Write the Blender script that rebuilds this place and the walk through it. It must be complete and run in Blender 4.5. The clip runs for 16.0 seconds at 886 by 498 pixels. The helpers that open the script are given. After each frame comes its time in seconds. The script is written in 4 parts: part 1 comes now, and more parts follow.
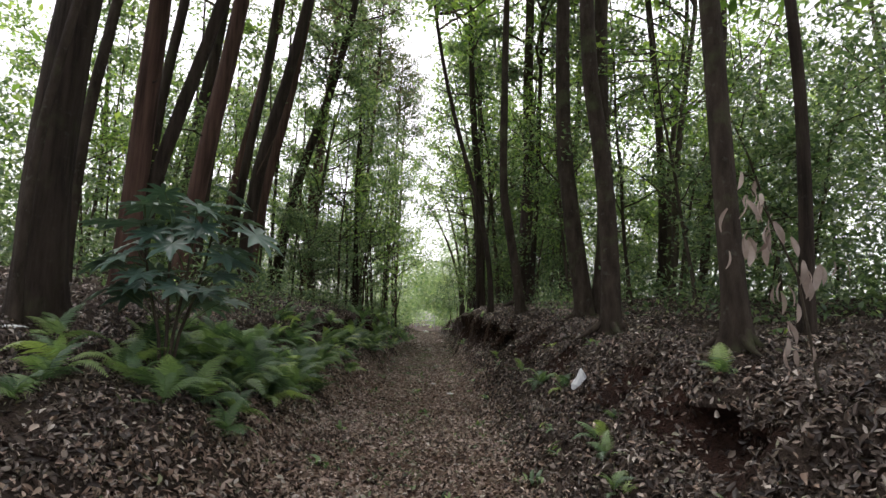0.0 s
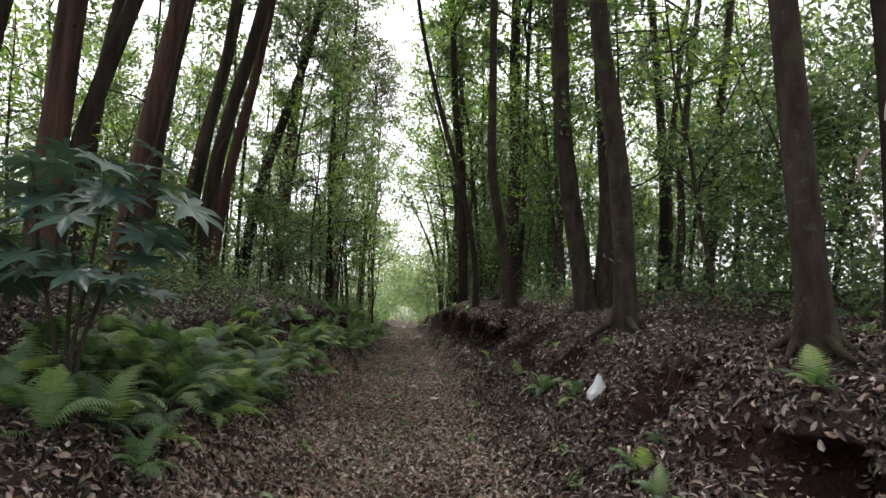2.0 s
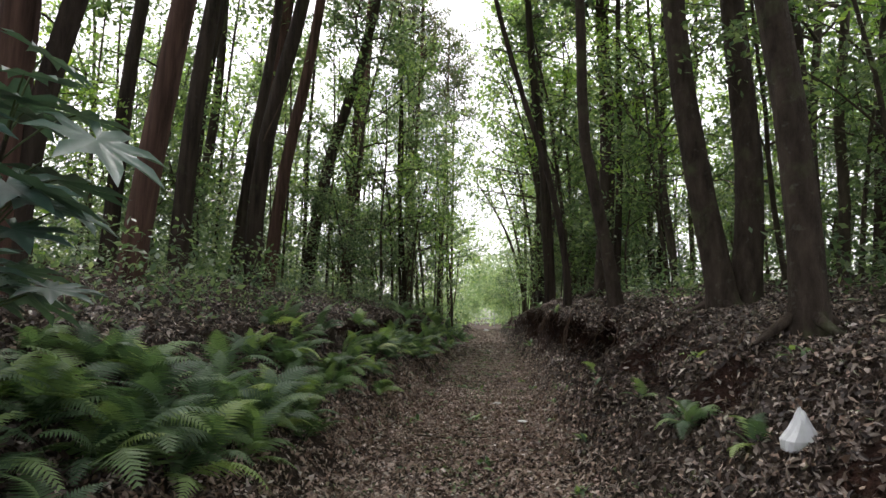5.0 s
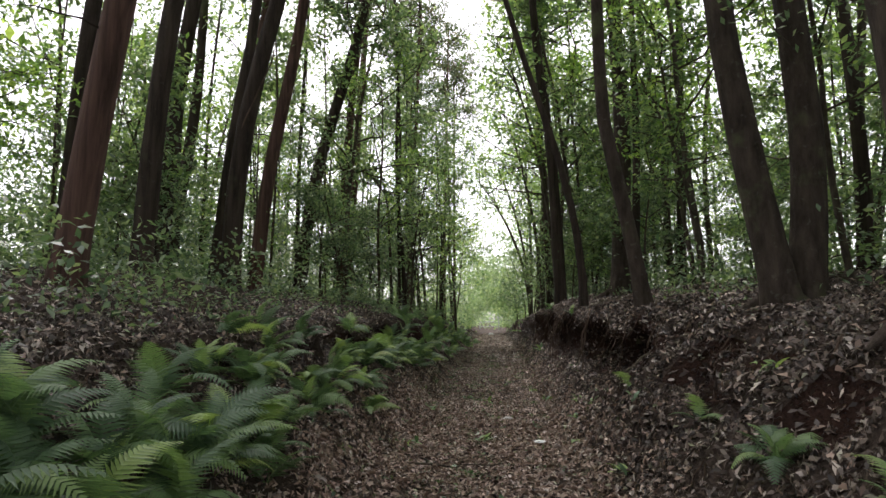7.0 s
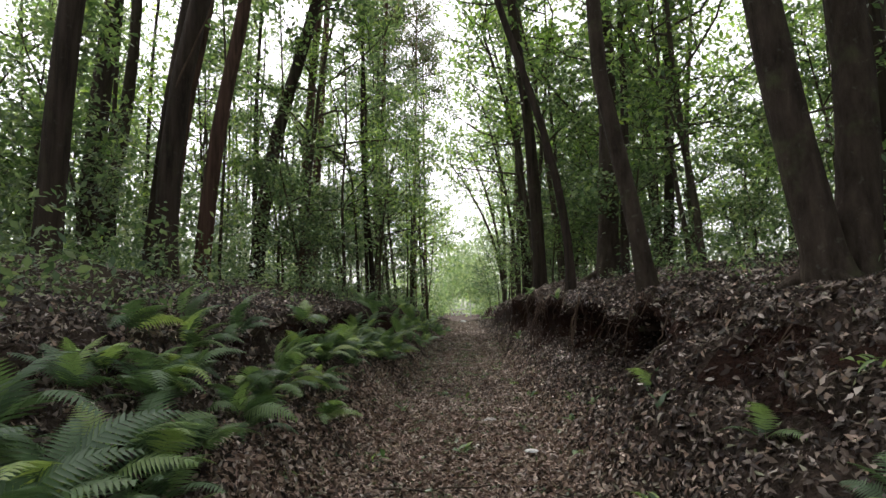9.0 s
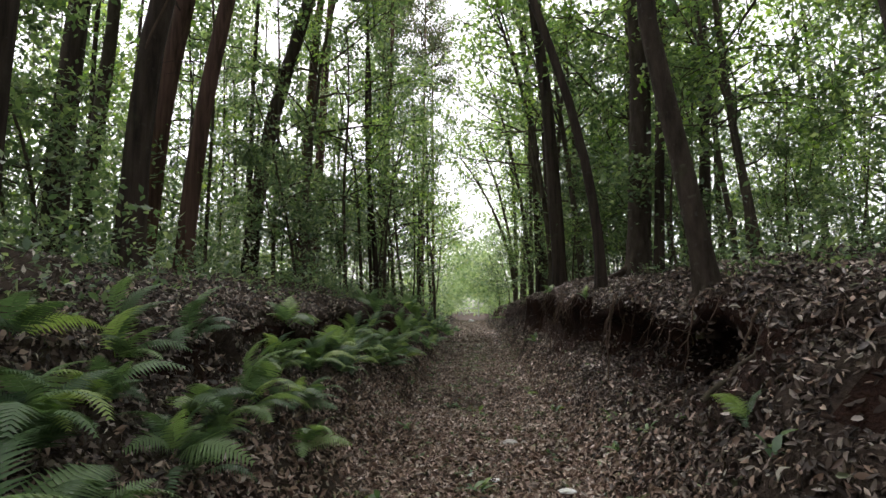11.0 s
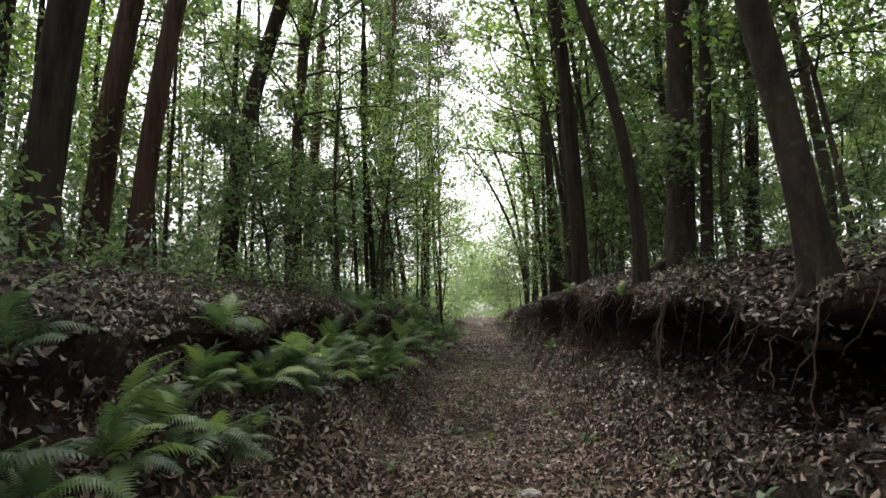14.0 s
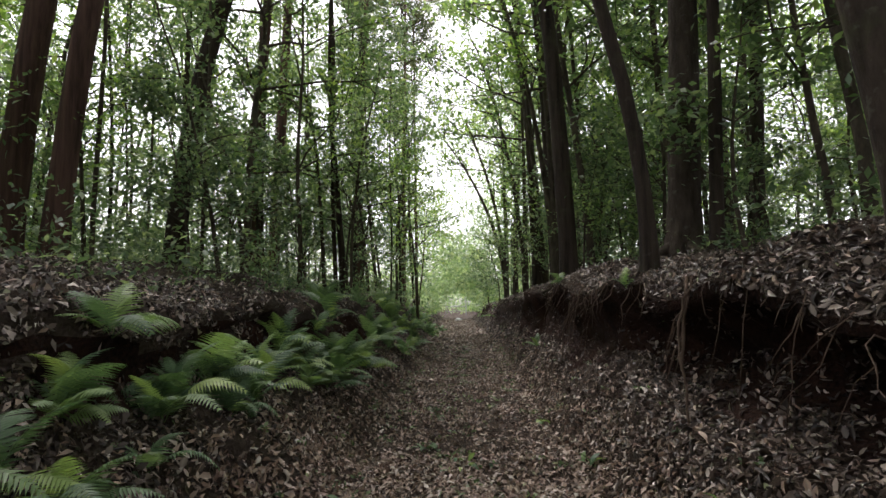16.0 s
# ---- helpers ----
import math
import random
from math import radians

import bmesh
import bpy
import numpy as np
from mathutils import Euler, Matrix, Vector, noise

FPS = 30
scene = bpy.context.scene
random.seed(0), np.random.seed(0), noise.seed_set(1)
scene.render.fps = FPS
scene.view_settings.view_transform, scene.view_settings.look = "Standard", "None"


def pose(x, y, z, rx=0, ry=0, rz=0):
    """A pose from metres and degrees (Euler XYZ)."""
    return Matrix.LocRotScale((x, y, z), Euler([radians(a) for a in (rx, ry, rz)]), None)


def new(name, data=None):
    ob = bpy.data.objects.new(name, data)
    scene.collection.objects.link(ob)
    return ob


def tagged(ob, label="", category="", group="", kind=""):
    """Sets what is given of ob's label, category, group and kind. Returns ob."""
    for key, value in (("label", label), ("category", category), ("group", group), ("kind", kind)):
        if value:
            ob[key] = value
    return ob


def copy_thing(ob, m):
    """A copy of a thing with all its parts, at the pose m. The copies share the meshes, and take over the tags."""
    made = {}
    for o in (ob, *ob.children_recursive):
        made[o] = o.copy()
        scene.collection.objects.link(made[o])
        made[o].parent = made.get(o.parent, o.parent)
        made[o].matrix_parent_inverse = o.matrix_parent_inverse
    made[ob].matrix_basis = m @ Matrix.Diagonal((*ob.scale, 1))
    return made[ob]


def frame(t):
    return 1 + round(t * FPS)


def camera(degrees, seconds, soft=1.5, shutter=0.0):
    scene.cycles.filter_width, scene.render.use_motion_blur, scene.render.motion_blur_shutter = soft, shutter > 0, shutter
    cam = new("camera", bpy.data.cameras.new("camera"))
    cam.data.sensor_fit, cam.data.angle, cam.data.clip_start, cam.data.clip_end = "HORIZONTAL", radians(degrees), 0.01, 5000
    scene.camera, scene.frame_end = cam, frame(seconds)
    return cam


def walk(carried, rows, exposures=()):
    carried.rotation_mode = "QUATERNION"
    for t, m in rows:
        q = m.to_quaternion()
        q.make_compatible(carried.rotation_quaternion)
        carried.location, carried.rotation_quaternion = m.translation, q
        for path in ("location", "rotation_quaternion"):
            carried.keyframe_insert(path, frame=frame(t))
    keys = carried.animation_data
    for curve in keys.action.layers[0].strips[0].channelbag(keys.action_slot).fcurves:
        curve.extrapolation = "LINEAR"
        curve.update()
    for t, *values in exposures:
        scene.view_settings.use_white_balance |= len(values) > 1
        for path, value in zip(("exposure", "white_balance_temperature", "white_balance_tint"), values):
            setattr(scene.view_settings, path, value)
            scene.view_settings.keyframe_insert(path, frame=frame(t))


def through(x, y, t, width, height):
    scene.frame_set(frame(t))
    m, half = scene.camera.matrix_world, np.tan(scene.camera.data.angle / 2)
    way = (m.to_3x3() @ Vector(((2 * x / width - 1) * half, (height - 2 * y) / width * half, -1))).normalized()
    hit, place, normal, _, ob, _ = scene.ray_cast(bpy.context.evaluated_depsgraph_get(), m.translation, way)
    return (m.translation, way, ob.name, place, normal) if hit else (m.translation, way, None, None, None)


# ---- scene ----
from mathutils.bvhtree import BVHTree

cam = camera(72.8, 16.0)
METRES, EYE, TILT, LEAN, TURN = 10.8, 1.55, 6.7, -2.5, 0.0
EXPOSURE, SKY, SUN = 1.25, 0.15, 1.0
ROWS = [
    (0.0, 0.0, 0.0, 0.0, -0.0, 0.0, 0.0),
    (0.5, -0.0007, 0.0327, -0.0044, -1.0, -0.56, 0.53),
    (1.0, -0.0032, 0.0604, -0.0064, -1.81, -0.66, 0.55),
    (1.5, -0.0075, 0.0955, -0.0117, -2.19, -0.47, 0.12),
    (2.0, -0.0105, 0.1301, -0.015, -2.22, -0.43, -0.0),
    (2.5, -0.01, 0.1657, -0.0185, -1.66, -0.29, 0.26),
    (3.0, -0.0108, 0.2009, -0.024, -0.57, -0.46, 0.27),
    (3.5, -0.0124, 0.2362, -0.0272, 1.06, -0.46, 0.11),
    (4.0, -0.0104, 0.2739, -0.0324, 2.96, -0.32, 0.74),
    (4.5, -0.0072, 0.3053, -0.0362, 4.85, -0.18, 1.52),
    (7.0, -0.0165, 0.4545, -0.0543, 5.69, 0.37, 3.14),
    (7.5, -0.0199, 0.4839, -0.0587, 3.91, -0.34, 2.95),
    (8.0, -0.0217, 0.513, -0.0601, 3.06, -0.39, 3.11),
    (8.5, -0.025, 0.5461, -0.0656, 2.76, -0.85, 3.66),
    (11.0, -0.0406, 0.7054, -0.0826, 3.62, -1.02, 3.31),
    (11.5, -0.0399, 0.7352, -0.0871, 4.04, -0.92, 3.42),
    (12.0, -0.0389, 0.7652, -0.0906, 4.12, -0.66, 3.3),
    (12.5, -0.0382, 0.7922, -0.0956, 3.98, -0.76, 3.64),
    (13.0, -0.0374, 0.8209, -0.0978, 4.2, -0.74, 3.64),
    (13.5, -0.04, 0.851, -0.1026, 4.6, -0.54, 3.56),
    (14.0, -0.0415, 0.8769, -0.1064, 4.48, -0.57, 3.67),
    (14.5, -0.0412, 0.9058, -0.1088, 3.94, -0.65, 3.56),
    (15.0, -0.0423, 0.9305, -0.1126, 3.51, -0.24, 3.28),
    (15.5, -0.0442, 0.9592, -0.116, 2.82, -0.69, 3.68),
    (16.0, -0.0443, 0.9894, -0.1201, 2.36, -1.23, 3.73),
]
walk(cam, [(t, pose(0, 0, EYE, TILT, LEAN, TURN) @ pose(METRES * x, METRES * y, METRES * z, 90 + pitch, roll, yaw)) for t, x, y, z, yaw, pitch, roll in ROWS],
     exposures=[(0.0, EXPOSURE, 6500, 17), (2.5, EXPOSURE + 0.15, 6500, 17), (16.0, EXPOSURE + 0.25, 6500, 17)])

# ---- world and sun: bright overcast sky ----
world = bpy.data.worlds.new("overcast_sky")
scene.world = world
world.use_nodes = True
wn, wl = world.node_tree.nodes, world.node_tree.links
sky = wn.new("ShaderNodeTexSky")
sky.sky_type, sky.sun_disc = "NISHITA", False
sky.sun_elevation, sky.sun_rotation = radians(62), radians(-25)
sky.air_density, sky.dust_density, sky.ozone_density = 1.0, 3.0, 1.0
veil = wn.new("ShaderNodeHueSaturation")
veil.inputs["Saturation"].default_value = 0.18
wl.new(sky.outputs["Color"], veil.inputs["Color"])
wl.new(veil.outputs["Color"], wn["Background"].inputs["Color"])
wn["Background"].inputs["Strength"].default_value = SKY
sun = new("sun", bpy.data.lights.new("sun", "SUN"))
sun.data.energy, sun.data.angle, sun.data.color = SUN, radians(14), (1.0, 0.96, 0.9)
sun.matrix_world = pose(0, 0, 30, 28, 0, 25 + 180)


# ---- materials ----
def material(name, rough=0.8, spec=0.3):
    m = bpy.data.materials.new(name)
    m.use_nodes = True
    b = m.node_tree.nodes["Principled BSDF"]
    b.inputs["Roughness"].default_value = rough
    b.inputs["Specular IOR Level"].default_value = spec
    return m, m.node_tree.nodes, m.node_tree.links, b


def ramp(nodes, stops):
    r = nodes.new("ShaderNodeValToRGB")
    e = r.color_ramp.elements
    while len(e) < len(stops):
        e.new(0.5)
    for k, (p, c) in zip(e, stops):
        k.position, k.color = p, (*c, 1)
    return r


def noise_tex(nodes, links, scale, detail=4, stretch=(1, 1, 1), rough=0.6):
    c, m, n = nodes.new("ShaderNodeTexCoord"), nodes.new("ShaderNodeMapping"), nodes.new("ShaderNodeTexNoise")
    m.inputs["Scale"].default_value = stretch
    n.inputs["Scale"].default_value, n.inputs["Detail"].default_value, n.inputs["Roughness"].default_value = scale, detail, rough
    links.new(c.outputs["Object"], m.inputs["Vector"])
    links.new(m.outputs["Vector"], n.inputs["Vector"])
    return n


def bump(nodes, links, bsdf, height, strength, distance):
    b = nodes.new("ShaderNodeBump")
    b.inputs["Strength"].default_value, b.inputs["Distance"].default_value = strength, distance
    links.new(height, b.inputs["Height"])
    links.new(b.outputs["Normal"], bsdf.inputs["Normal"])


def soil_material(name, dark, light, scale=2.5):
    m, n, l, b = material(name, 0.95, 0.15)
    big, fine = noise_tex(n, l, scale, 5), noise_tex(n, l, scale * 14, 6)
    mix = n.new("ShaderNodeMix")
    mix.inputs["Factor"].default_value = 0.5
    l.new(big.outputs["Fac"], mix.inputs["A"])
    l.new(fine.outputs["Fac"], mix.inputs["B"])
    r = ramp(n, [(0.36, dark), (0.64, light)])
    l.new(mix.outputs["Result"], r.inputs["Fac"])
    l.new(r.outputs["Color"], b.inputs["Base Color"])
    bump(n, l, b, fine.outputs["Fac"], 1.0, 0.06)
    return m


def bark_material(name, dark, light, stretch, moss=0.0):
    """Furrowed bark, with patches of moss or lichen of their own shape."""
    m, n, l, b = material(name, 0.9, 0.2)
    ridges, blot = noise_tex(n, l, 9.0, 6, stretch, 0.65), noise_tex(n, l, 1.7, 5)
    r = ramp(n, [(0.3, dark), (0.68, light)])
    l.new(ridges.outputs["Fac"], r.inputs["Fac"])
    lichen = ramp(n, [(0.55, (0, 0, 0)), (0.72, (1, 1, 1))])
    l.new(blot.outputs["Fac"], lichen.inputs["Fac"])
    mix = n.new("ShaderNodeMix")
    mix.data_type = "RGBA"
    scale = n.new("ShaderNodeMath")
    scale.operation = "MULTIPLY"
    scale.inputs[1].default_value = moss
    l.new(lichen.outputs["Color"], scale.inputs[0])
    l.new(scale.outputs["Value"], mix.inputs["Factor"])
    l.new(r.outputs["Color"], mix.inputs["A"])
    mix.inputs["B"].default_value = (0.10, 0.12, 0.055, 1)
    fine = noise_tex(n, l, 42.0, 6, (1, 1, max(0.12, stretch[2])), 0.7)
    spot = ramp(n, [(0.62, (0, 0, 0)), (0.70, (1, 1, 1))])
    l.new(noise_tex(n, l, 11.0, 3).outputs["Fac"], spot.inputs["Fac"])
    pale = n.new("ShaderNodeMix")
    pale.data_type = "RGBA"
    crust = n.new("ShaderNodeMath")
    crust.operation = "MULTIPLY"
    crust.inputs[1].default_value = 0.35 * moss
    l.new(spot.outputs["Color"], crust.inputs[0])
    l.new(crust.outputs["Value"], pale.inputs["Factor"])
    l.new(mix.outputs["Result"], pale.inputs["A"])
    pale.inputs["B"].default_value = (0.17, 0.175, 0.145, 1)
    l.new(pale.outputs["Result"], b.inputs["Base Color"])
    both = n.new("ShaderNodeMath")
    both.operation = "MULTIPLY_ADD"
    both.inputs[1].default_value = 0.4
    l.new(fine.outputs["Fac"], both.inputs[0])
    l.new(ridges.outputs["Fac"], both.inputs[2])
    bump(n, l, b, both.outputs["Value"], 1.0, 0.035)
    return m


def leaf_material(name, stops, through=0.45, rough=0.45, per_object=False, glow_tint=(1.95, 2.02, 1.08), spec=0.5):
    """Thin leaves: glossy face, light passing through; the colour varies leaf by leaf."""
    m, n, l, b = material(name, rough, spec)
    if per_object:
        pick = n.new("ShaderNodeObjectInfo").outputs["Random"]
    else:
        pick = n.new("ShaderNodeNewGeometry").outputs["Random Per Island"]
    r = ramp(n, stops)
    l.new(pick, r.inputs["Fac"])
    grain = noise_tex(n, l, 30.0, 3)
    tone = n.new("ShaderNodeHueSaturation")
    value = n.new("ShaderNodeMapRange")
    value.inputs["To Min"].default_value, value.inputs["To Max"].default_value = 0.75, 1.25
    l.new(grain.outputs["Fac"], value.inputs["Value"])
    l.new(value.outputs["Result"], tone.inputs["Value"])
    l.new(r.outputs["Color"], tone.inputs["Color"])
    l.new(tone.outputs["Color"], b.inputs["Base Color"])
    if through:
        t, mix = n.new("ShaderNodeBsdfTranslucent"), n.new("ShaderNodeMixShader")
        glow = n.new("ShaderNodeMix")
        glow.data_type, glow.blend_type = "RGBA", "MULTIPLY"
        glow.inputs["Factor"].default_value = 1.0
        glow.inputs["B"].default_value = (*glow_tint, 1)
        l.new(tone.outputs["Color"], glow.inputs["A"])
        l.new(glow.outputs["Result"], t.inputs["Color"])
        mix.inputs["Fac"].default_value = through
        l.new(b.outputs["BSDF"], mix.inputs[1])
        l.new(t.outputs["BSDF"], mix.inputs[2])
        l.new(mix.outputs["Shader"], n["Material Output"].inputs["Surface"])
    return m


def plain(name, colour, rough=0.6, metal=0.0, vary=0.25, scale=12.0):
    m, n, l, b = material(name, rough, 0.4)
    b.inputs["Metallic"].default_value = metal
    t = noise_tex(n, l, scale, 5)
    r = ramp(n, [(0.3, tuple(c * (1 - vary) for c in colour)), (0.7, tuple(min(1, c * (1 + vary)) for c in colour))])
    l.new(t.outputs["Fac"], r.inputs["Fac"])
    l.new(r.outputs["Color"], b.inputs["Base Color"])
    bump(n, l, b, t.outputs["Fac"], 0.3, 0.01)
    return m


FLOOR = soil_material("forest_floor", (0.026, 0.0185, 0.0142), (0.09, 0.066, 0.051))
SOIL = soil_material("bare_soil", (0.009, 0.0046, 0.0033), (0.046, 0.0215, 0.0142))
BARK_RED = bark_material("red_brown_bark", (0.024, 0.014, 0.0105), (0.145, 0.085, 0.066), (1, 1, 0.06))
BARK_DARK = bark_material("dark_bark", (0.013, 0.0095, 0.0075), (0.066, 0.049, 0.038), (1, 1, 0.1), 0.3)
BARK_GREY = bark_material("grey_brown_bark", (0.021, 0.0155, 0.0115), (0.078, 0.060, 0.046), (1, 1, 0.3), 0.7)
ROOT = bark_material("root_bark", (0.04, 0.026, 0.018), (0.13, 0.09, 0.065), (1, 1, 0.4))
TWIG = bark_material("twig_bark", (0.03, 0.024, 0.018), (0.11, 0.09, 0.065), (1, 1, 0.3), 0.4)
LITTER = leaf_material("dry_leaf_litter", [(0.0, (0.10, 0.059, 0.04)), (0.3, (0.235, 0.157, 0.112)), (0.6, (0.36, 0.262, 0.20)), (0.85, (0.46, 0.365, 0.295)), (0.96, (0.55, 0.49, 0.43)), (1.0, (0.18, 0.21, 0.08))], 0.0, 0.5)
LEAF_BROAD = leaf_material("broad_leaves", [(0.0, (0.046, 0.085, 0.044)), (0.5, (0.108, 0.168, 0.088)), (0.85, (0.19, 0.265, 0.135)), (1.0, (0.265, 0.345, 0.145))], 0.5, 0.36)
LEAF_DARK = leaf_material("evergreen_leaves", [(0.0, (0.045, 0.082, 0.05)), (0.6, (0.11, 0.168, 0.10)), (1.0, (0.22, 0.275, 0.165))], 0.45, 0.28, spec=0.65)
# light yellow-green leaves, part of their sunlit brightness painted into the colour
LEAF_BRIGHT = leaf_material("sunlit_leaves", [(0.0, (0.07, 0.135, 0.04)), (0.6, (0.155, 0.255, 0.075)), (1.0, (0.27, 0.355, 0.11))], 0.55, 0.38)
# distance haze is painted in: paler, greyer leaf tones for the far foliage
LEAF_HAZY = leaf_material("haze_tinted_leaves", [(0.0, (0.09, 0.15, 0.09)), (0.6, (0.18, 0.25, 0.16)), (1.0, (0.28, 0.335, 0.215))], 0.5, 0.4)
NEEDLE = leaf_material("cedar_sprays", [(0.0, (0.04, 0.065, 0.03)), (0.7, (0.08, 0.11, 0.045)), (1.0, (0.14, 0.12, 0.07))], 0.35)
LITTER_DARK = leaf_material("dark_leaf_litter", [(0.0, (0.015, 0.0098, 0.007)), (0.4, (0.050, 0.033, 0.024)), (0.70, (0.104, 0.074, 0.055)), (0.9, (0.215, 0.17, 0.136)), (0.98, (0.41, 0.355, 0.305)), (1.0, (0.10, 0.14, 0.05))], 0.0, 0.5)
FERN = leaf_material("fern_fronds", [(0.0, (0.06, 0.11, 0.062)), (0.5, (0.115, 0.19, 0.095)), (0.85, (0.19, 0.285, 0.12)), (1.0, (0.28, 0.375, 0.135))], 0.35, 0.45, True)
BIG_LEAF = leaf_material("palmate_leaf", [(0.0, (0.06, 0.115, 0.095)), (1.0, (0.11, 0.18, 0.145))], 0.15, 0.3, True)
DEAD_LEAF = leaf_material("withered_leaf", [(0.0, (0.30, 0.235, 0.20)), (1.0, (0.48, 0.40, 0.35))], 0.25, 0.7, True, (1.0, 0.95, 0.9))
STALK = plain("green_stalk", (0.07, 0.10, 0.035))
PLASTIC = plain("white_plastic", (0.75, 0.77, 0.78), 0.35, 0, 0.06)
STONE = plain("pale_stone", (0.42, 0.40, 0.37), 0.85, 0, 0.2)
STEEL = plain("galvanised_steel", (0.30, 0.31, 0.31), 0.45, 0.8, 0.2)
PAPER = plain("white_paper", (0.7, 0.7, 0.68), 0.7, 0, 0.08)


# ---- helpers of this scene ----
def smooth(a, b, t):
    t = min(1, max(0, (t - a) / (b - a)))
    return t * t * (3 - 2 * t)


def mesh_of(name, verts, faces, mats, indices=None, shade=False):
    me = bpy.data.meshes.new(name)
    if isinstance(faces, np.ndarray):
        n, k = faces.shape
        me.vertices.add(len(verts))
        me.vertices.foreach_set("co", np.asarray(verts, dtype=np.float32).ravel())
        me.loops.add(n * k)
        me.loops.foreach_set("vertex_index", faces.astype(np.int32).ravel())
        me.polygons.add(n)
        me.polygons.foreach_set("loop_start", np.arange(0, n * k, k, dtype=np.int32))
        me.update(calc_edges=True)
    else:
        me.from_pydata([tuple(v) for v in verts], [], faces)
    for m in mats if isinstance(mats, (list, tuple)) else [mats]:
        me.materials.append(m)
    if indices is not None:
        me.polygons.foreach_set("material_index", np.asarray(indices, dtype=np.int32))
    if shade:
        me.polygons.foreach_set("use_smooth", np.ones(len(me.polygons), dtype=bool))
    return me


def child(name, me, parent, m=None, label=""):
    ob = new(name, me)
    ob.parent = parent
    if m is not None:
        ob.matrix_basis = m
    return tagged(ob, label)


def thing(name, place, label, category, group="", kind=""):
    ob = new(name)
    ob.empty_display_size = 0.1
    ob.location = place
    return tagged(ob, label, category, group, kind)


def tube(points, radii, sides=10, wobble=0.0, rng=None, close=True):
    """Rings swept along points: vertices and quads (arrays)."""
    p = np.asarray(points, dtype=float)
    r = np.asarray(radii, dtype=float)
    d = np.gradient(p, axis=0)
    d /= np.linalg.norm(d, axis=1)[:, None] + 1e-9
    ref = np.where(np.abs(d[:, 2:3]) > 0.8, np.array([[1.0, 0, 0]]), np.array([[0, 0, 1.0]]))
    if np.abs(d[:, 2]).mean() > 0.6:
        ref = np.tile([[1.0, 0, 0]], (len(p), 1))
    else:
        ref = np.tile([[0.03, 0.02, 1.0]], (len(p), 1))
    u = np.cross(d, ref)
    u /= np.linalg.norm(u, axis=1)[:, None] + 1e-9
    w = np.cross(d, u)
    a = np.linspace(0, 2 * np.pi, sides, endpoint=False)
    rr = r[:, None] * np.ones(sides)[None]
    if wobble:
        rr = rr * (1 + wobble * rng.normal(0, 1, (len(p), sides)))
    v = p[:, None] + rr[..., None] * (np.cos(a)[None, :, None] * u[:, None] + np.sin(a)[None, :, None] * w[:, None])
    i, j = np.meshgrid(np.arange(len(p) - 1), np.arange(sides), indexing="ij")
    k = (j + 1) % sides
    f = np.stack([i * sides + j, (i + 1) * sides + j, (i + 1) * sides + k, i * sides + k], -1).reshape(-1, 4)
    return v.reshape(-1, 3), f


def joined(pieces):
    vs, fs, at = [], [], 0
    for v, f in pieces:
        vs.append(v)
        fs.append(f + at)
        at += len(v)
    return np.concatenate(vs), np.concatenate(fs)


def leaves(rng, centres, size, droop=0.35, slim=0.5):
    """One folded quad for each centre, turned at random and drooping."""
    n = len(centres)
    s = size * rng.uniform(0.6, 1.35, n)[:, None]
    yaw = rng.uniform(0, 2 * np.pi, n)
    pitch = rng.normal(-droop, 0.5, n)
    d = np.stack([np.cos(yaw) * np.cos(pitch), np.sin(yaw) * np.cos(pitch), np.sin(pitch)], -1)
    side = np.cross(d, np.tile([0, 0, 1.0], (n, 1)) + rng.normal(0, 0.45, (n, 3)))
    side /= np.linalg.norm(side, axis=1)[:, None] + 1e-9
    lift = np.cross(side, d)
    c = np.asarray(centres)
    v = np.stack([c - d * s * 0.5, c + side * s * slim * 0.5 + lift * s * 0.08, c + d * s * 0.5, c - side * s * slim * 0.5 + lift * s * 0.08], 1)
    return v.reshape(-1, 3), np.arange(4 * n).reshape(-1, 4)


# ---- ground: sunken path between two banks, one sheet ----
# y, toe, foot of the soil face (x, z), inset of the face, lip (x, z)
RIGHT = [(-30, 1.1, 1.7, 0.5, 1.8, 2.3, 1.2), (4, 0.85, 1.6, 0.5, 1.95, 2.25, 1.15), (8, 0.8, 1.55, 0.6, 1.9, 2.2, 1.22), (11, 0.65, 1.2, 0.85, 1.6, 1.85, 1.5),
         (14, 0.6, 1.15, 0.62, 1.75, 1.45, 1.62), (18, 0.6, 1.02, 0.62, 1.4, 1.22, 1.75), (22, 0.65, 1.0, 0.6, 1.3, 1.2, 1.82), (30, 0.75, 1.05, 0.6, 1.2, 1.3, 1.7), (50, 0.9, 1.2, 0.5, 1.3, 1.6, 1.5),
         (95, 1.2, 1.6, 0.2, 1.8, 2.4, 0.6), (130, 1.4, 2.0, 0.1, 2.2, 3.0, 0.2)]
LEFT = [(-30, 1.3, 2.2, 0.55, 2.6, 3.6, 1.15), (4, 1.25, 2.1, 0.55, 2.6, 3.6, 1.15), (9, 1.45, 2.05, 0.6, 2.5, 2.95, 1.35), (12.5, 1.5, 2.1, 0.65, 2.75, 2.7, 1.46),
        (16, 1.5, 2.0, 0.65, 2.72, 2.6, 1.52), (22, 1.55, 2.0, 0.55, 2.5, 2.6, 1.5), (45, 1.8, 2.3, 0.4, 2.5, 3.0, 1.4), (95, 1.7, 2.3, 0.2, 2.6, 3.2, 0.6), (130, 2.4, 3.0, 0.1, 3.3, 3.6, 0.2)]


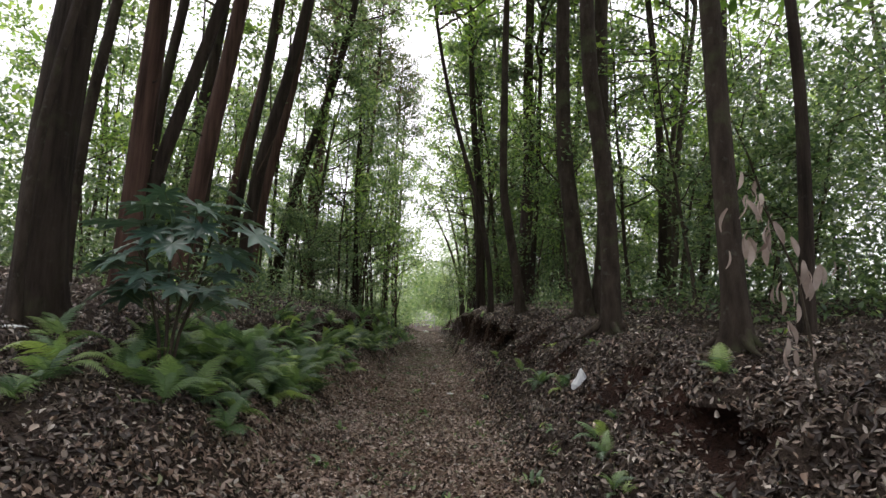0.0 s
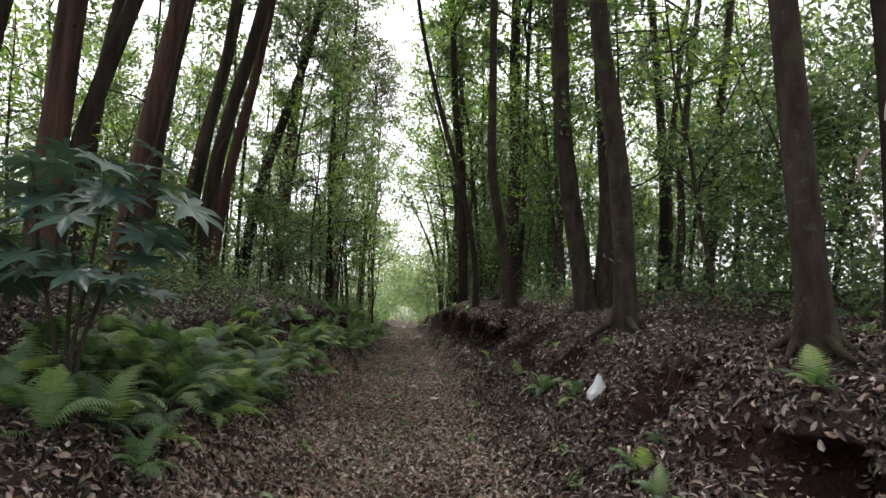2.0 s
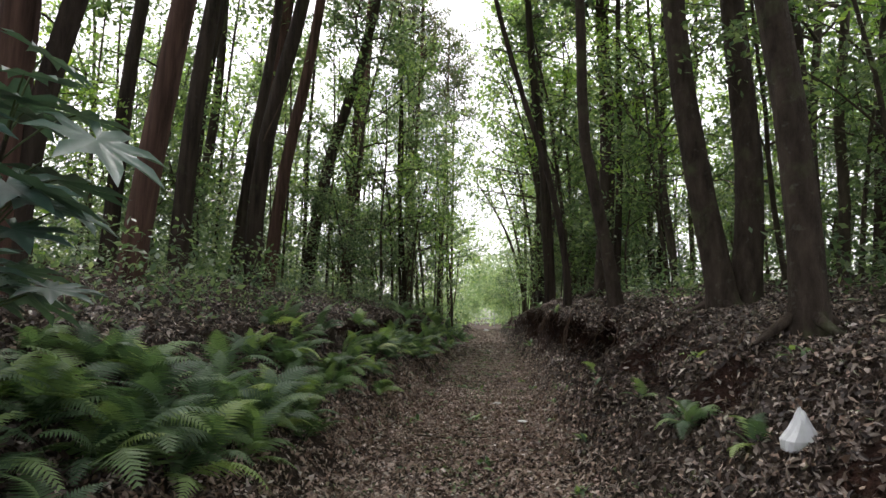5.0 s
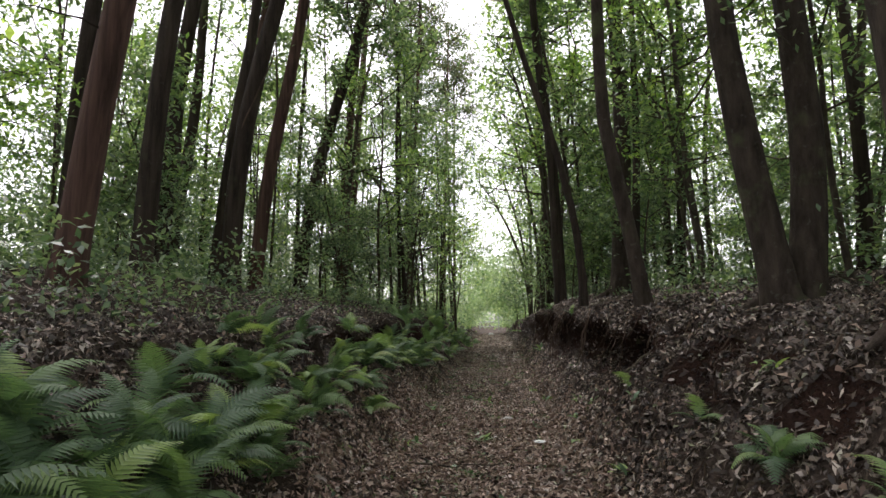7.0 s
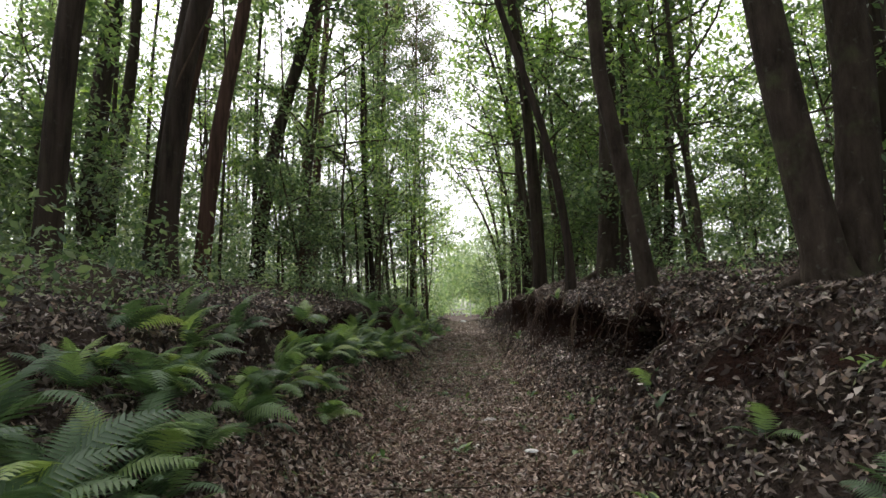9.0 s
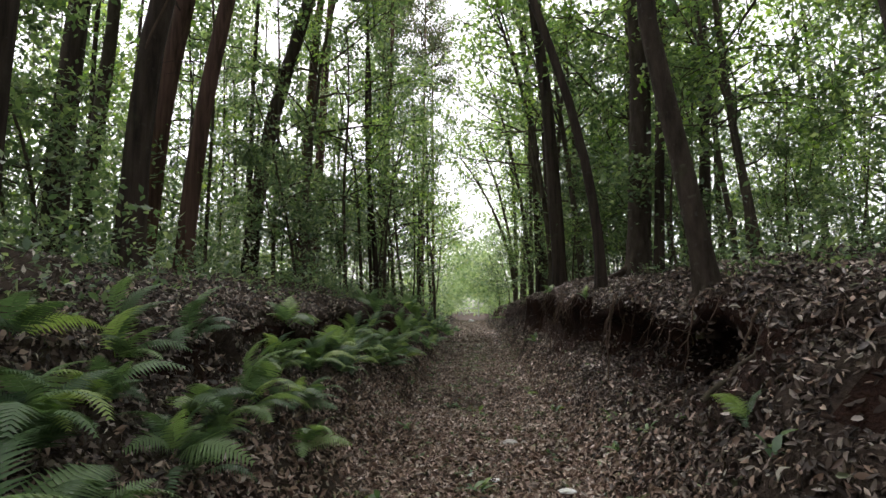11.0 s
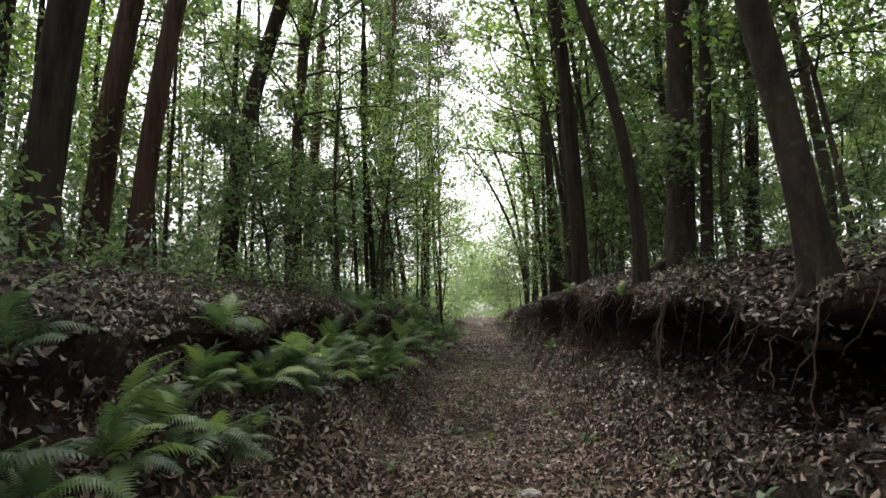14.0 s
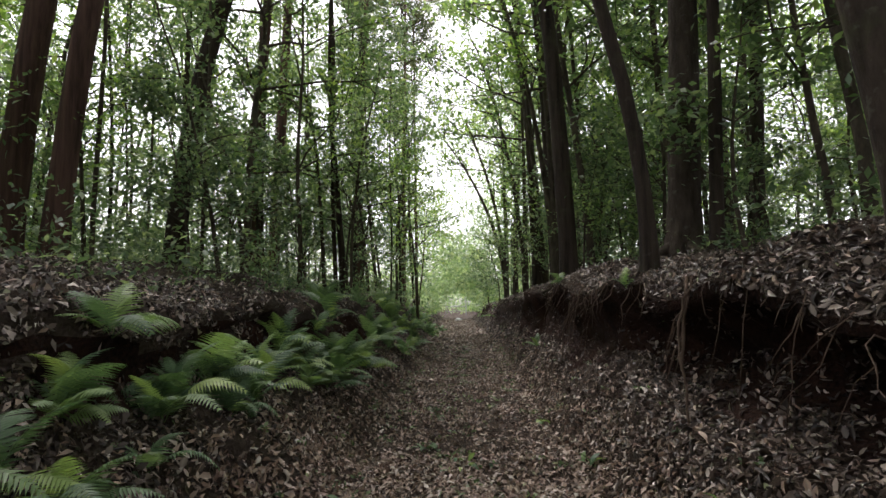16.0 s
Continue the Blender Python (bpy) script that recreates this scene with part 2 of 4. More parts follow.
def bend(y):
    """The path's middle line, drifting a little across the way walked."""
    return 0.05 - 0.012 * min(y, 30) - 0.028 * min(max(y - 30, 0), 75)


def section(keys, y):
    """The bank's numbers at y, eased between the stretches."""
    for a, b in zip(keys, keys[1:]):
        if y <= b[0]:
            t = smooth(a[0], b[0], y)
            return [p + (q - p) * t for p, q in zip(a[1:], b[1:])]
    return list(keys[-1][1:])


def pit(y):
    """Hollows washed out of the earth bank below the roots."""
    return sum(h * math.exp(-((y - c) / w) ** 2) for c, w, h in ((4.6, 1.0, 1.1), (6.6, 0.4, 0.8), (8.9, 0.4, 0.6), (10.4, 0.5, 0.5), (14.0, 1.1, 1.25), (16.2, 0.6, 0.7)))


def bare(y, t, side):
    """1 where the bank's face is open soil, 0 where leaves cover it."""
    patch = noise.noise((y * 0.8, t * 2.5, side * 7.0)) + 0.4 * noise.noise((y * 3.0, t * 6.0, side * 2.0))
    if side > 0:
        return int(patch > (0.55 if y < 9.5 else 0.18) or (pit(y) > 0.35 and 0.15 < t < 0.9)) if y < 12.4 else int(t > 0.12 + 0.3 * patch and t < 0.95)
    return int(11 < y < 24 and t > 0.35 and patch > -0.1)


def bank(keys, y, side):
    """Points from the toe outwards, with the band that each belongs to."""
    toe, fx, fz, inset, lx, lz = section(keys, y)
    wob = 0.24 * noise.noise((y * 0.7, side * 5.0, 0.0)) + 0.16 * noise.noise((y * 1.9, side * 9.0, 0.0)) + 0.07 * noise.noise((y * 5.0, side * 9.0, 3.0))
    hollow = max(0.0, noise.noise((y * 0.9 + 3.1, side * 3.0, 4.0))) * 0.5
    if side > 0:
        hollow += 1.1 * pit(y)
    fx, lx, lz, inset = fx + wob * 0.6, lx + wob, lz + 0.2 * noise.noise((y * 0.9, side * 4.0, 8.0)), inset + wob + hollow * (0.55 if lz > 1.3 else 0.42)
    out = []
    for k in range(10):
        t = k / 10
        out.append((toe + (fx - toe) * t, fz * t ** 1.25, 0))
    for k in range(10):
        t = k / 10
        bow = math.sin(math.pi * min(1, t * 1.1)) * (inset - max(fx, lx) + 0.12)
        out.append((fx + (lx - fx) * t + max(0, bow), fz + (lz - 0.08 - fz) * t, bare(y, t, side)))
    for k in range(4):
        t = k / 4
        out.append((lx + 0.14 * t * t, lz - 0.08 + 0.09 * math.sin(t * math.pi / 2), 0))
    grow = 0.16
    x = lx + 0.14
    rise = 0.7 if side > 0 else 0.85
    while x < 420:
        d = x - lx
        out.append((x, lz + rise * (1 - math.exp(-d / 2.6)), 0))
        x += grow
        grow = grow * 1.06 if d < 8 else grow * 1.3
    return out


def row_of(y):
    r, l = bank(RIGHT, y, 1.0), bank(LEFT, y, -1.0)
    mid = []
    tr, tl = r[0][0], -l[0][0]
    for k in range(1, 24):
        t = k / 24
        mid.append((tl + (tr - tl) * t, -0.05 * math.sin(math.pi * t), 0))
    return [(-x, z, b) for x, z, b in reversed(l[:NCOL])] + mid + r[:NCOL]


YS = np.concatenate([np.arange(-400, -40, 40), np.arange(-40, -4, 2.0), np.arange(-4, 2, 0.5), np.arange(2, 28, 0.16), np.arange(28, 60, 0.6), np.arange(60, 120, 3), np.arange(120, 520, 40)])
NCOL = min(len(bank(RIGHT, y, 1.0)) for y in YS)
NCOL = min(NCOL, min(len(bank(LEFT, y, -1.0)) for y in YS))
grid, bands = [], []
for y in YS:
    pts = row_of(float(y))
    line = []
    for x, z, b in pts:
        n1 = noise.noise((x * 0.6, y * 0.6, 1.0)) * 0.13 + noise.noise((x * 2.2, y * 2.2, 2.0)) * 0.075 + noise.noise((x * 6, y * 6, z * 6)) * 0.032
        flat = 0.35 + 0.65 * smooth(0.7, 1.8, abs(x + 0.3))
        dx = 0.0
        if b == 0 and abs(x) > 1.0 and 0.6 < z < 1.7 and y < 40:
            dx = 0.12 * noise.noise((y * 2.2, z * 3.0, 9.0)) + 0.08 * noise.noise((y * 6.0, x * 3.0, 5.0))
        if b == 1:
            dx = 0.10 * noise.noise((y * 3.0, z * 4.0, 7.0)) + 0.05 * noise.noise((y * 9.0, z * 9.0, 3.0))
        line.append((x + dx + bend(y), y, z + n1 * flat))
    grid.append(line)
    bands.append([b for _, _, b in pts])
GRID = np.array(grid)
BAND = np.array(bands)
NR, NC = GRID.shape[:2]
ii, jj = np.meshgrid(np.arange(NR - 1), np.arange(NC - 1), indexing="ij")
gfaces = np.stack([ii * NC + jj, ii * NC + jj + 1, (ii + 1) * NC + jj + 1, (ii + 1) * NC + jj], -1).reshape(-1, 4)
gband = BAND[:-1, :-1].ravel()
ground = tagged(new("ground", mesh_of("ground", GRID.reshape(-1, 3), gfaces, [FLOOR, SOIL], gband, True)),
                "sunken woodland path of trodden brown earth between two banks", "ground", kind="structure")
FLAT = GRID.reshape(-1, 3)
TREE = BVHTree.FromPolygons([tuple(v) for v in FLAT], [tuple(int(i) for i in f) for f in gfaces])


def ground_at(x, y):
    hit = TREE.ray_cast(Vector((x, y, 40)), Vector((0, 0, -1)))
    return hit[0].z if hit[0] is not None else 0.0


# ---- fallen leaves: paler on the trodden path, darker on the banks ----
def smooth_step(a, b, t):
    t = np.clip((t - a) / (b - a), 0, 1)
    return t * t * (3 - 2 * t)


def litter(rng, banks):
    a, b, c = GRID[:-1, :-1].reshape(-1, 3), GRID[:-1, 1:].reshape(-1, 3), GRID[1:, :-1].reshape(-1, 3)
    d = GRID[1:, 1:].reshape(-1, 3)
    nrm = np.cross(b - a, c - a)
    area = np.linalg.norm(nrm, axis=1)
    nrm /= area[:, None] + 1e-9
    mid = (a + d) / 2
    near = (mid[:, 1] > -6.0) & (mid[:, 1] < 30) & (np.abs(mid[:, 0]) < 9)
    far = (mid[:, 1] >= 30) & (mid[:, 1] < 75) & (np.abs(mid[:, 0] + 1.2) < 3.5)
    dens = np.where(near, np.where(mid[:, 1] < 1.5, 240.0 * smooth_step(-6, 0, mid[:, 1]) + 20, np.where(mid[:, 1] < 9, 900.0, np.where(mid[:, 1] < 17, 880.0, 270.0))), np.where(far, 60.0, 0.0))
    dens = np.where(gband == 1, dens * 0.24, dens)
    dens = np.where(nrm[:, 2] < 0.2, dens * 0.12, dens)
    dens = np.where(np.abs(mid[:, 0]) > 3.8, dens * 0.3, dens)
    off = mid[:, 0] - np.array([bend(float(q)) for q in mid[:, 1]])
    slope = smooth_step(0.65, 1.2, off) + smooth_step(1.7, 2.3, -off)
    dens = dens * (0.15 + 1.15 * slope if banks else 1.35 - 1.17 * slope)
    dens = dens * (1 - 0.92 * smooth_step(4.5, 9, np.abs(mid[:, 0])))
    mottle = np.array([noise.noise((float(q[0]) * 1.3, float(q[1]) * 1.3, 11.0)) + 0.6 * noise.noise((float(q[0]) * 4, float(q[1]) * 4, 12.0)) if w > 0 else 0.0 for q, w in zip(mid, dens)])
    dens = dens * np.clip(1.0 + 1.1 * mottle, 0.25, 1.8)
    count = rng.poisson(dens * area)
    k = np.repeat(np.arange(len(area)), count)
    n = len(k)
    u, v = rng.random((2, n, 1))
    p = a[k] * (1 - u) * (1 - v) + b[k] * u * (1 - v) + c[k] * (1 - u) * v + d[k] * u * v
    up = nrm[k] + rng.normal(0, 0.62, (n, 3))
    up /= np.linalg.norm(up, axis=1)[:, None]
    t = rng.normal(0, 1, (n, 3))
    t = np.cross(up, t)
    t /= np.linalg.norm(t, axis=1)[:, None]
    s = np.cross(up, t)
    size = (0.036 + 0.060 * rng.random(n) ** 1.5)[:, None] * np.where(p[:, 1:2] > 30, 1.8, 1.0)
    wide = size * rng.uniform(0.22, 0.50, n)[:, None] * 0.5
    curl = size * rng.uniform(-0.35, 0.45, n)[:, None]
    p = p + nrm[k] * (0.006 + rng.random((n, 1)) * 0.022)
    vs = np.stack([p - t * size * 0.5 + up * curl * 0.5, p - t * size * 0.15 + s * wide + up * curl, p + t * size * 0.22 + s * wide * 0.8 + up * curl,
                   p + t * size * 0.5, p + t * size * 0.22 - s * wide * 0.8 + up * curl, p - t * size * 0.15 - s * wide + up * curl], 1).reshape(-1, 3)
    close = ((p[:, 1] < 7.5) & (np.abs(p[:, 0]) < 2.6)) | ((p[:, 1] > 10.0) & (p[:, 1] < 15.5) & (np.abs(p[:, 0]) < 2.2))
    vs = vs.reshape(-1, 6, 3)
    fine, rough = vs[close], vs[~close][:, [0, 1, 3, 5]]
    o = np.arange(len(fine))[:, None] * 6
    fs = np.concatenate([o + np.array([[0, 1, 2, 3]]), o + np.array([[0, 3, 4, 5]]), len(fine) * 6 + np.arange(4 * len(rough)).reshape(-1, 4)])
    vs = np.concatenate([fine.reshape(-1, 3), rough.reshape(-1, 3)])
    return vs, fs


tagged(new("leaf_litter", mesh_of("leaf_litter", *litter(np.random.default_rng(11), False), LITTER)), "dry tan and grey-brown fallen leaves covering the path", "fallen leaves", kind="stuff")
tagged(new("bank_litter", mesh_of("bank_litter", *litter(np.random.default_rng(12), True), LITTER_DARK)), "dark reddish-brown fallen leaves covering the banks", "fallen leaves", kind="stuff")


# ---- trees ----
def branchy(rng, start, direction, length, radius, levels, pieces, tips, sides=4):
    """A limb that bends and forks; its tips are gathered for the leaves."""
    n = 4 if levels else 3
    p, d = np.array(start, float), np.array(direction, float)
    pts = [p.copy()]
    for _ in range(n):
        d = d + rng.normal(0, 0.2, 3) + np.array([0, 0, 0.05])
        d /= np.linalg.norm(d)
        p = p + d * length / n
        pts.append(p.copy())
        if levels == 0:
            tips += [p.copy(), p - d * length / n * 0.5]
    pieces.append(tube(pts, np.linspace(radius, radius * 0.35, n + 1), sides if levels else 3))
    if levels:
        for _ in range(3 if levels > 1 else 4):
            k = rng.integers(1, n + 1)
            e = d + rng.normal(0, 0.75, 3)
            e /= np.linalg.norm(e)
            branchy(rng, pts[k], e, length * rng.uniform(0.45, 0.75), radius * 0.45, levels - 1, pieces, tips, sides)


def clump(rng, tips, each, spread, size, flat=0.6, **kw):
    tips = np.asarray(tips)
    c = np.repeat(tips, each, axis=0) + rng.normal(0, spread, (len(tips) * each, 3)) * np.array([1, 1, flat])
    return leaves(rng, c, size, **kw)


def crown_data(seed, height, spread, limbs, each, size, mat, bark, name):
    """Limbs and leaves of one crown, to be shared by alike trees; its foot is at the trunk's fork."""
    rng = np.random.default_rng(seed)
    pieces, tips = [], []
    for k in range(limbs):
        a = k * 2.4 + rng.uniform(-0.5, 0.5)
        z = height * (0.05 + 0.75 * k / limbs)
        d = np.array([math.cos(a), math.sin(a), rng.uniform(0.3, 1.0)])
        branchy(rng, (0, 0, z), d / np.linalg.norm(d), spread * rng.uniform(0.7, 1.15), 0.05, 1, pieces, tips)
    v, f = joined(pieces)
    lv, lf = clump(rng, tips, each, 0.22, size)
    return mesh_of(name + "_limbs", v, f, bark, shade=True), mesh_of(name, lv, lf, mat)


CROWNS = [crown_data(21, 5.0, 2.6, 9, 10, 0.21, LEAF_BROAD, TWIG, "broad_crown"), crown_data(22, 5.5, 2.4, 9, 10, 0.20, LEAF_BRIGHT, TWIG, "light_crown"),
          crown_data(23, 4.5, 2.8, 9, 10, 0.21, LEAF_DARK, TWIG, "dark_crown")]
CEDAR = [crown_data(31, 7.5, 2.1, 16, 15, 0.16, NEEDLE, BARK_DARK, "cedar_crown"), crown_data(32, 8.0, 1.9, 16, 15, 0.15, NEEDLE, BARK_DARK, "cedar_top")]


def trunk_mesh(rng, base, mid, top, dia, height, bark, flare, name, relax=7.0):
    """A trunk through base, mid and top (offsets from its foot), carried on to its height, with root flare."""
    zs = np.concatenate([np.array([-0.35, 0.0, 0.12, 0.3, 0.55, 0.9, 1.4]), np.linspace(2.0, height, 14)])
    a = np.array([(0, 0), mid, top])
    co = np.polyfit(a[:, 1], a[:, 0], 2) if abs(a[1, 1] - a[2, 1]) > 0.5 else np.array([0, 0, 0])
    zt = a[2, 1]
    slope = 2 * co[0] * zt + co[1]
    pts, rad = [], []
    for z in zs:
        x = np.polyval(co, z) if z < zt else np.polyval(co, zt) + slope * (1 - math.exp(-(z - zt) / relax)) * relax
        pts.append((x + 0.012 * math.sin(z * 1.3 + base[0]), 0.03 * math.sin(z * 0.6 + base[1]), z))
        t = max(0, z) / height
        rad.append(dia / 2 * (1 - 0.62 * t) * (1 + flare * math.exp(-max(0, z) / 0.28)) * 0.97)
    v, f = tube(pts, rad, 16, 0.018, rng)
    v = v.reshape(len(zs), 16, 3)
    turn = rng.uniform(0, 6)
    ang = np.linspace(0, 2 * np.pi, 16, endpoint=False)
    for k, z in enumerate(zs):
        lobes = 1 + flare * 0.55 * math.exp(-max(0, z) / 0.35) * np.sin(ang * 4 + turn)
        c = np.array(pts[k])
        v[k] = c + (v[k] - c) * lobes[:, None]
    return mesh_of(name, v.reshape(-1, 3), f, bark, shade=True), pts


def root_piece(rng, angle, dia, length):
    pts = []
    for k in range(7):
        t = k / 6
        r = dia * 0.32 + length * t
        pts.append((math.cos(angle + 0.4 * t) * r, math.sin(angle + 0.4 * t) * r, 0.16 * (1 - t) ** 1.5 - 0.10 * t - 0.02))
    return tube(pts, np.linspace(dia * 0.21, dia * 0.04, 7), 7, 0.05, rng)


def tree(name, base, mid, top, dia, height, bark, crown, crown_z, label, group, flare=0.45, roots=0, second=None, scale=1.0, seed=1, low_crown=0.0):
    rng = np.random.default_rng(seed)
    z = ground_at(*base)
    body = thing(name, (base[0], base[1], z), label, "tree", group)
    relax = 0.7 if bark == BARK_GREY else 7.0
    me, pts = trunk_mesh(rng, base, mid, top, dia, height, bark, flare, "trunk", relax)
    child("trunk", me, body)
    stems = [pts]
    if second:
        off, m2, t2, d2 = second
        me2, pts2 = trunk_mesh(rng, base, m2, t2, d2, height, bark, flare, "stem", relax)
        child("trunk", me2, body, Matrix.Translation((off, 0.02, 0)))
        stems.append(pts2)
    if bark == BARK_RED:
        for k in range(5):
            z0, a0 = rng.uniform(2.2, 7.5), rng.uniform(0, 6.28)
            x0 = float(np.interp(z0, [p[2] for p in pts], [p[0] for p in pts]))
            ln, d0 = rng.uniform(0.35, 1.1), dia * 0.36
            pts_b = [(x0 + math.cos(a0) * (d0 * 0.8 + ln * t), math.sin(a0) * (d0 * 0.8 + ln * t), z0 + ln * (0.3 * t - 0.35 * t * t) + 0.02 * math.sin(9 * t)) for t in (0, 0.25, 0.5, 0.75, 1)]
            child("dead_branch", mesh_of("dead_branch", *tube(pts_b, [0.016, 0.013, 0.010, 0.007, 0.003], 5), BARK_DARK, shade=True), body)
    for k in range(roots):
        v, f = root_piece(rng, k * 2 * math.pi / roots + rng.uniform(-0.4, 0.4), dia, dia * rng.uniform(0.9, 1.8))
        child("root", mesh_of("root", v, f, bark, shade=True), body)
    for s in stems:
        zs = [p[2] for p in s]
        x = float(np.interp(crown_z, zs, [p[0] for p in s]))
        m = Matrix.Translation((x, 0, crown_z)) @ Matrix.Rotation(seed * 1.7, 4, "Z") @ Matrix.Diagonal((scale, scale, scale, 1))
        tagged(child("branching", crown[0], body, m), kind="stuff")
        tagged(child("foliage", crown[1], body, m), kind="stuff")
        if low_crown:
            x = float(np.interp(low_crown, zs, [p[0] for p in s]))
            m = Matrix.Translation((x, 0, low_crown)) @ Matrix.Rotation(seed * 2.9, 4, "Z") @ Matrix.Diagonal((0.8, 0.8, 0.7, 1))
            tagged(child("branching", CROWNS[2][0], body, m), kind="stuff")
            tagged(child("foliage", CROWNS[2][1], body, m), kind="stuff")
    return body


# foot (x, y), then offsets (across, up) of two higher points of the leaning trunk, thickness, height
STRAIGHT = "tall straight red-brown cedar trunk leaning towards the path"
GREYS = "smooth grey-brown broadleaf trunk on the leaf-strewn bank"
LEFT_TREES = [
    ((-4.24, 6.3), (-0.06, 1.5), (0.05, 3.5), 0.52, 15, BARK_DARK, "thick dark mossy trunk standing on the bank"),
    ((-4.13, 5.85), (0.0, 1.7), (0.16, 3.0), 0.11, 11, BARK_GREY, "slender pale trunk close beside a thick one"),
    ((-5.11, 8.0), (0.08, 2.0), (0.30, 3.6), 0.18, 12, BARK_GREY, "slender grey trunk leaning towards the path"),
    ((-4.54, 8.4), (0.08, 1.5), (0.13, 2.9), 0.36, 16, BARK_RED, STRAIGHT),
    ((-4.42, 8.5), (0.16, 1.5), (0.47, 2.8), 0.22, 14, BARK_DARK, "dark trunk leaning out beside a thicker cedar"),
    ((-6.93, 13.4), (0.10, 2.9), (0.36, 5.3), 0.30, 15, BARK_DARK, "dark upright trunk behind the front row"),
    ((-4.85, 10.9), (0.27, 2.2), (0.52, 4.1), 0.36, 17, BARK_RED, STRAIGHT),
    ((-5.73, 13.5), (0.16, 2.9), (0.45, 5.4), 0.36, 16, BARK_DARK, "dark trunk close behind a reddish one"),
    ((-7.75, 17.4), (0.06, 3.1), (0.34, 5.8), 0.44, 17, BARK_DARK, "thick dark trunk among the cedars"),
    ((-5.18, 15.4), (0.14, 2.6), (0.56, 4.9), 0.37, 17, BARK_DARK, "thick dark trunk wound with a vine"),
    ((-6.06, 18.5), (0.24, 2.8), (0.60, 4.9), 0.36, 17, BARK_RED, STRAIGHT),
    ((-7.15, 19.0), (0.22, 2.8), (0.56, 4.8), 0.46, 17, BARK_RED, STRAIGHT),
    ((-6.25, 22.1), (0.40, 3.4), (1.18, 6.5), 0.42, 17, BARK_DARK, "dark leaning trunk above the fern bank"),
    ((-6.1, 26.0), (0.11, 4.6), (0.42, 8.6), 0.36, 18, BARK_RED, STRAIGHT),
    ((-6.96, 30.0), (0.27, 5.6), (0.55, 10.4), 0.42, 18, BARK_RED, STRAIGHT),
    ((-6.1, 16.6), (0.20, 2.2), (0.44, 4.2), 0.28, 16, BARK_DARK, "dark trunk leaning beside the reddish cedars"),
    ((-8.65, 19.0), (0.38, 2.6), (0.66, 4.8), 0.32, 15, BARK_GREY, "grey trunk deeper in the wood"),
    ((-4.9, 34.0), (0.1, 5.0), (0.3, 10.0), 0.28, 19, BARK_RED, STRAIGHT),
    ((-5.6, 38.0), (0.1, 5.0), (0.1, 10.0), 0.26, 19, BARK_RED, STRAIGHT),
    ((-4.0, 42.0), (0.0, 5.0), (0.1, 10.0), 0.24, 19, BARK_RED, STRAIGHT),
    ((-3.8, 47.0), (0.0, 5.0), (0.0, 10.0), 0.22, 19, BARK_RED, STRAIGHT),
    ((-6.8, 44.0), (0.2, 5.0), (0.2, 10.0), 0.28, 19, BARK_RED, STRAIGHT),
]
RIGHT_TREES = [
    ((2.79, 5.75), (-0.10, 1.75), (-0.24, 3.5), 0.245, 14, BARK_GREY, "smooth grey-brown trunk with mossy spreading roots", 6, None),
    ((3.6, 6.0), (0.04, 1.6), (-0.06, 3.4), 0.15, 10, BARK_DARK, "slender dark trunk beside hanging withered leaves", 0, None),
    ((2.50, 9.05), (-0.05, 1.7), (-0.31, 3.5), 0.30, 14, BARK_GREY, GREYS, 4, None),
    ((2.80, 11.8), (-0.25, 1.55), (-0.48, 3.15), 0.37, 15, BARK_GREY, "forked grey-brown trunk with two thick stems", 6, (0.20, (0.17, 1.5), (0.10, 3.1), 0.38)),
    ((2.39, 19.0), (0.17, 3.8), (0.10, 6.5), 0.46, 16, BARK_GREY, GREYS, 4, None),
    ((2.62, 18.5), (0.12, 2.1), (0.16, 4.0), 0.19, 13, BARK_DARK, "slender dark trunk close behind a thicker one", 0, None),
    ((1.80, 13.85), (-0.18, 1.3), (-0.41, 2.45), 0.23, 14, BARK_GREY, "grey-brown trunk leaning out over the path", 5, None),
    ((1.30, 16.9), (-0.19, 2.1), (-0.65, 3.8), 0.165, 14, BARK_DARK, "slender dark trunk leaning over the path", 0, None),
    ((1.32, 22.0), (-0.08, 2.9), (-0.34, 6.0), 0.36, 15, BARK_DARK, "dark trunk at the edge of the bank", 3, None),
    ((1.6, 30.0), (-0.1, 4.6), (-0.5, 10.0), 0.34, 15, BARK_DARK, "dark far trunk at the edge of the bank", 0, None),
    ((1.65, 26.0), (-0.13, 3.9), (-0.35, 8.2), 0.30, 15, BARK_DARK, "dark far trunk at the edge of the bank", 0, None),
    ((4.3, 20.9), (0.1, 3.0), (0.2, 6.0), 0.26, 14, BARK_DARK, "dark trunk back from the path", 0, None),
    ((5.3, 14.7), (0.0, 3.0), (-0.2, 6.0), 0.24, 14, BARK_DARK, "dark trunk back from the path", 0, None),
    ((6.0, 14.0), (0.2, 3.0), (0.5, 6.0), 0.22, 14, BARK_GREY, "grey trunk back from the path", 0, None),
]
for k, (base, mid, top, dia, height, bark, label) in enumerate(LEFT_TREES):
    tree("cedar_tree" if bark == BARK_RED else "tree", base, mid, top, dia, height, bark, CEDAR[k % 2] if bark == BARK_RED else CROWNS[k % 3], height - 6.5, label,
         "trees of the cedar bank", 0.18, 0, None, 1.0, 40 + k, 7.5 if 21 < base[1] < 23 else 9.0 if base[1] > 33 else 0.0)
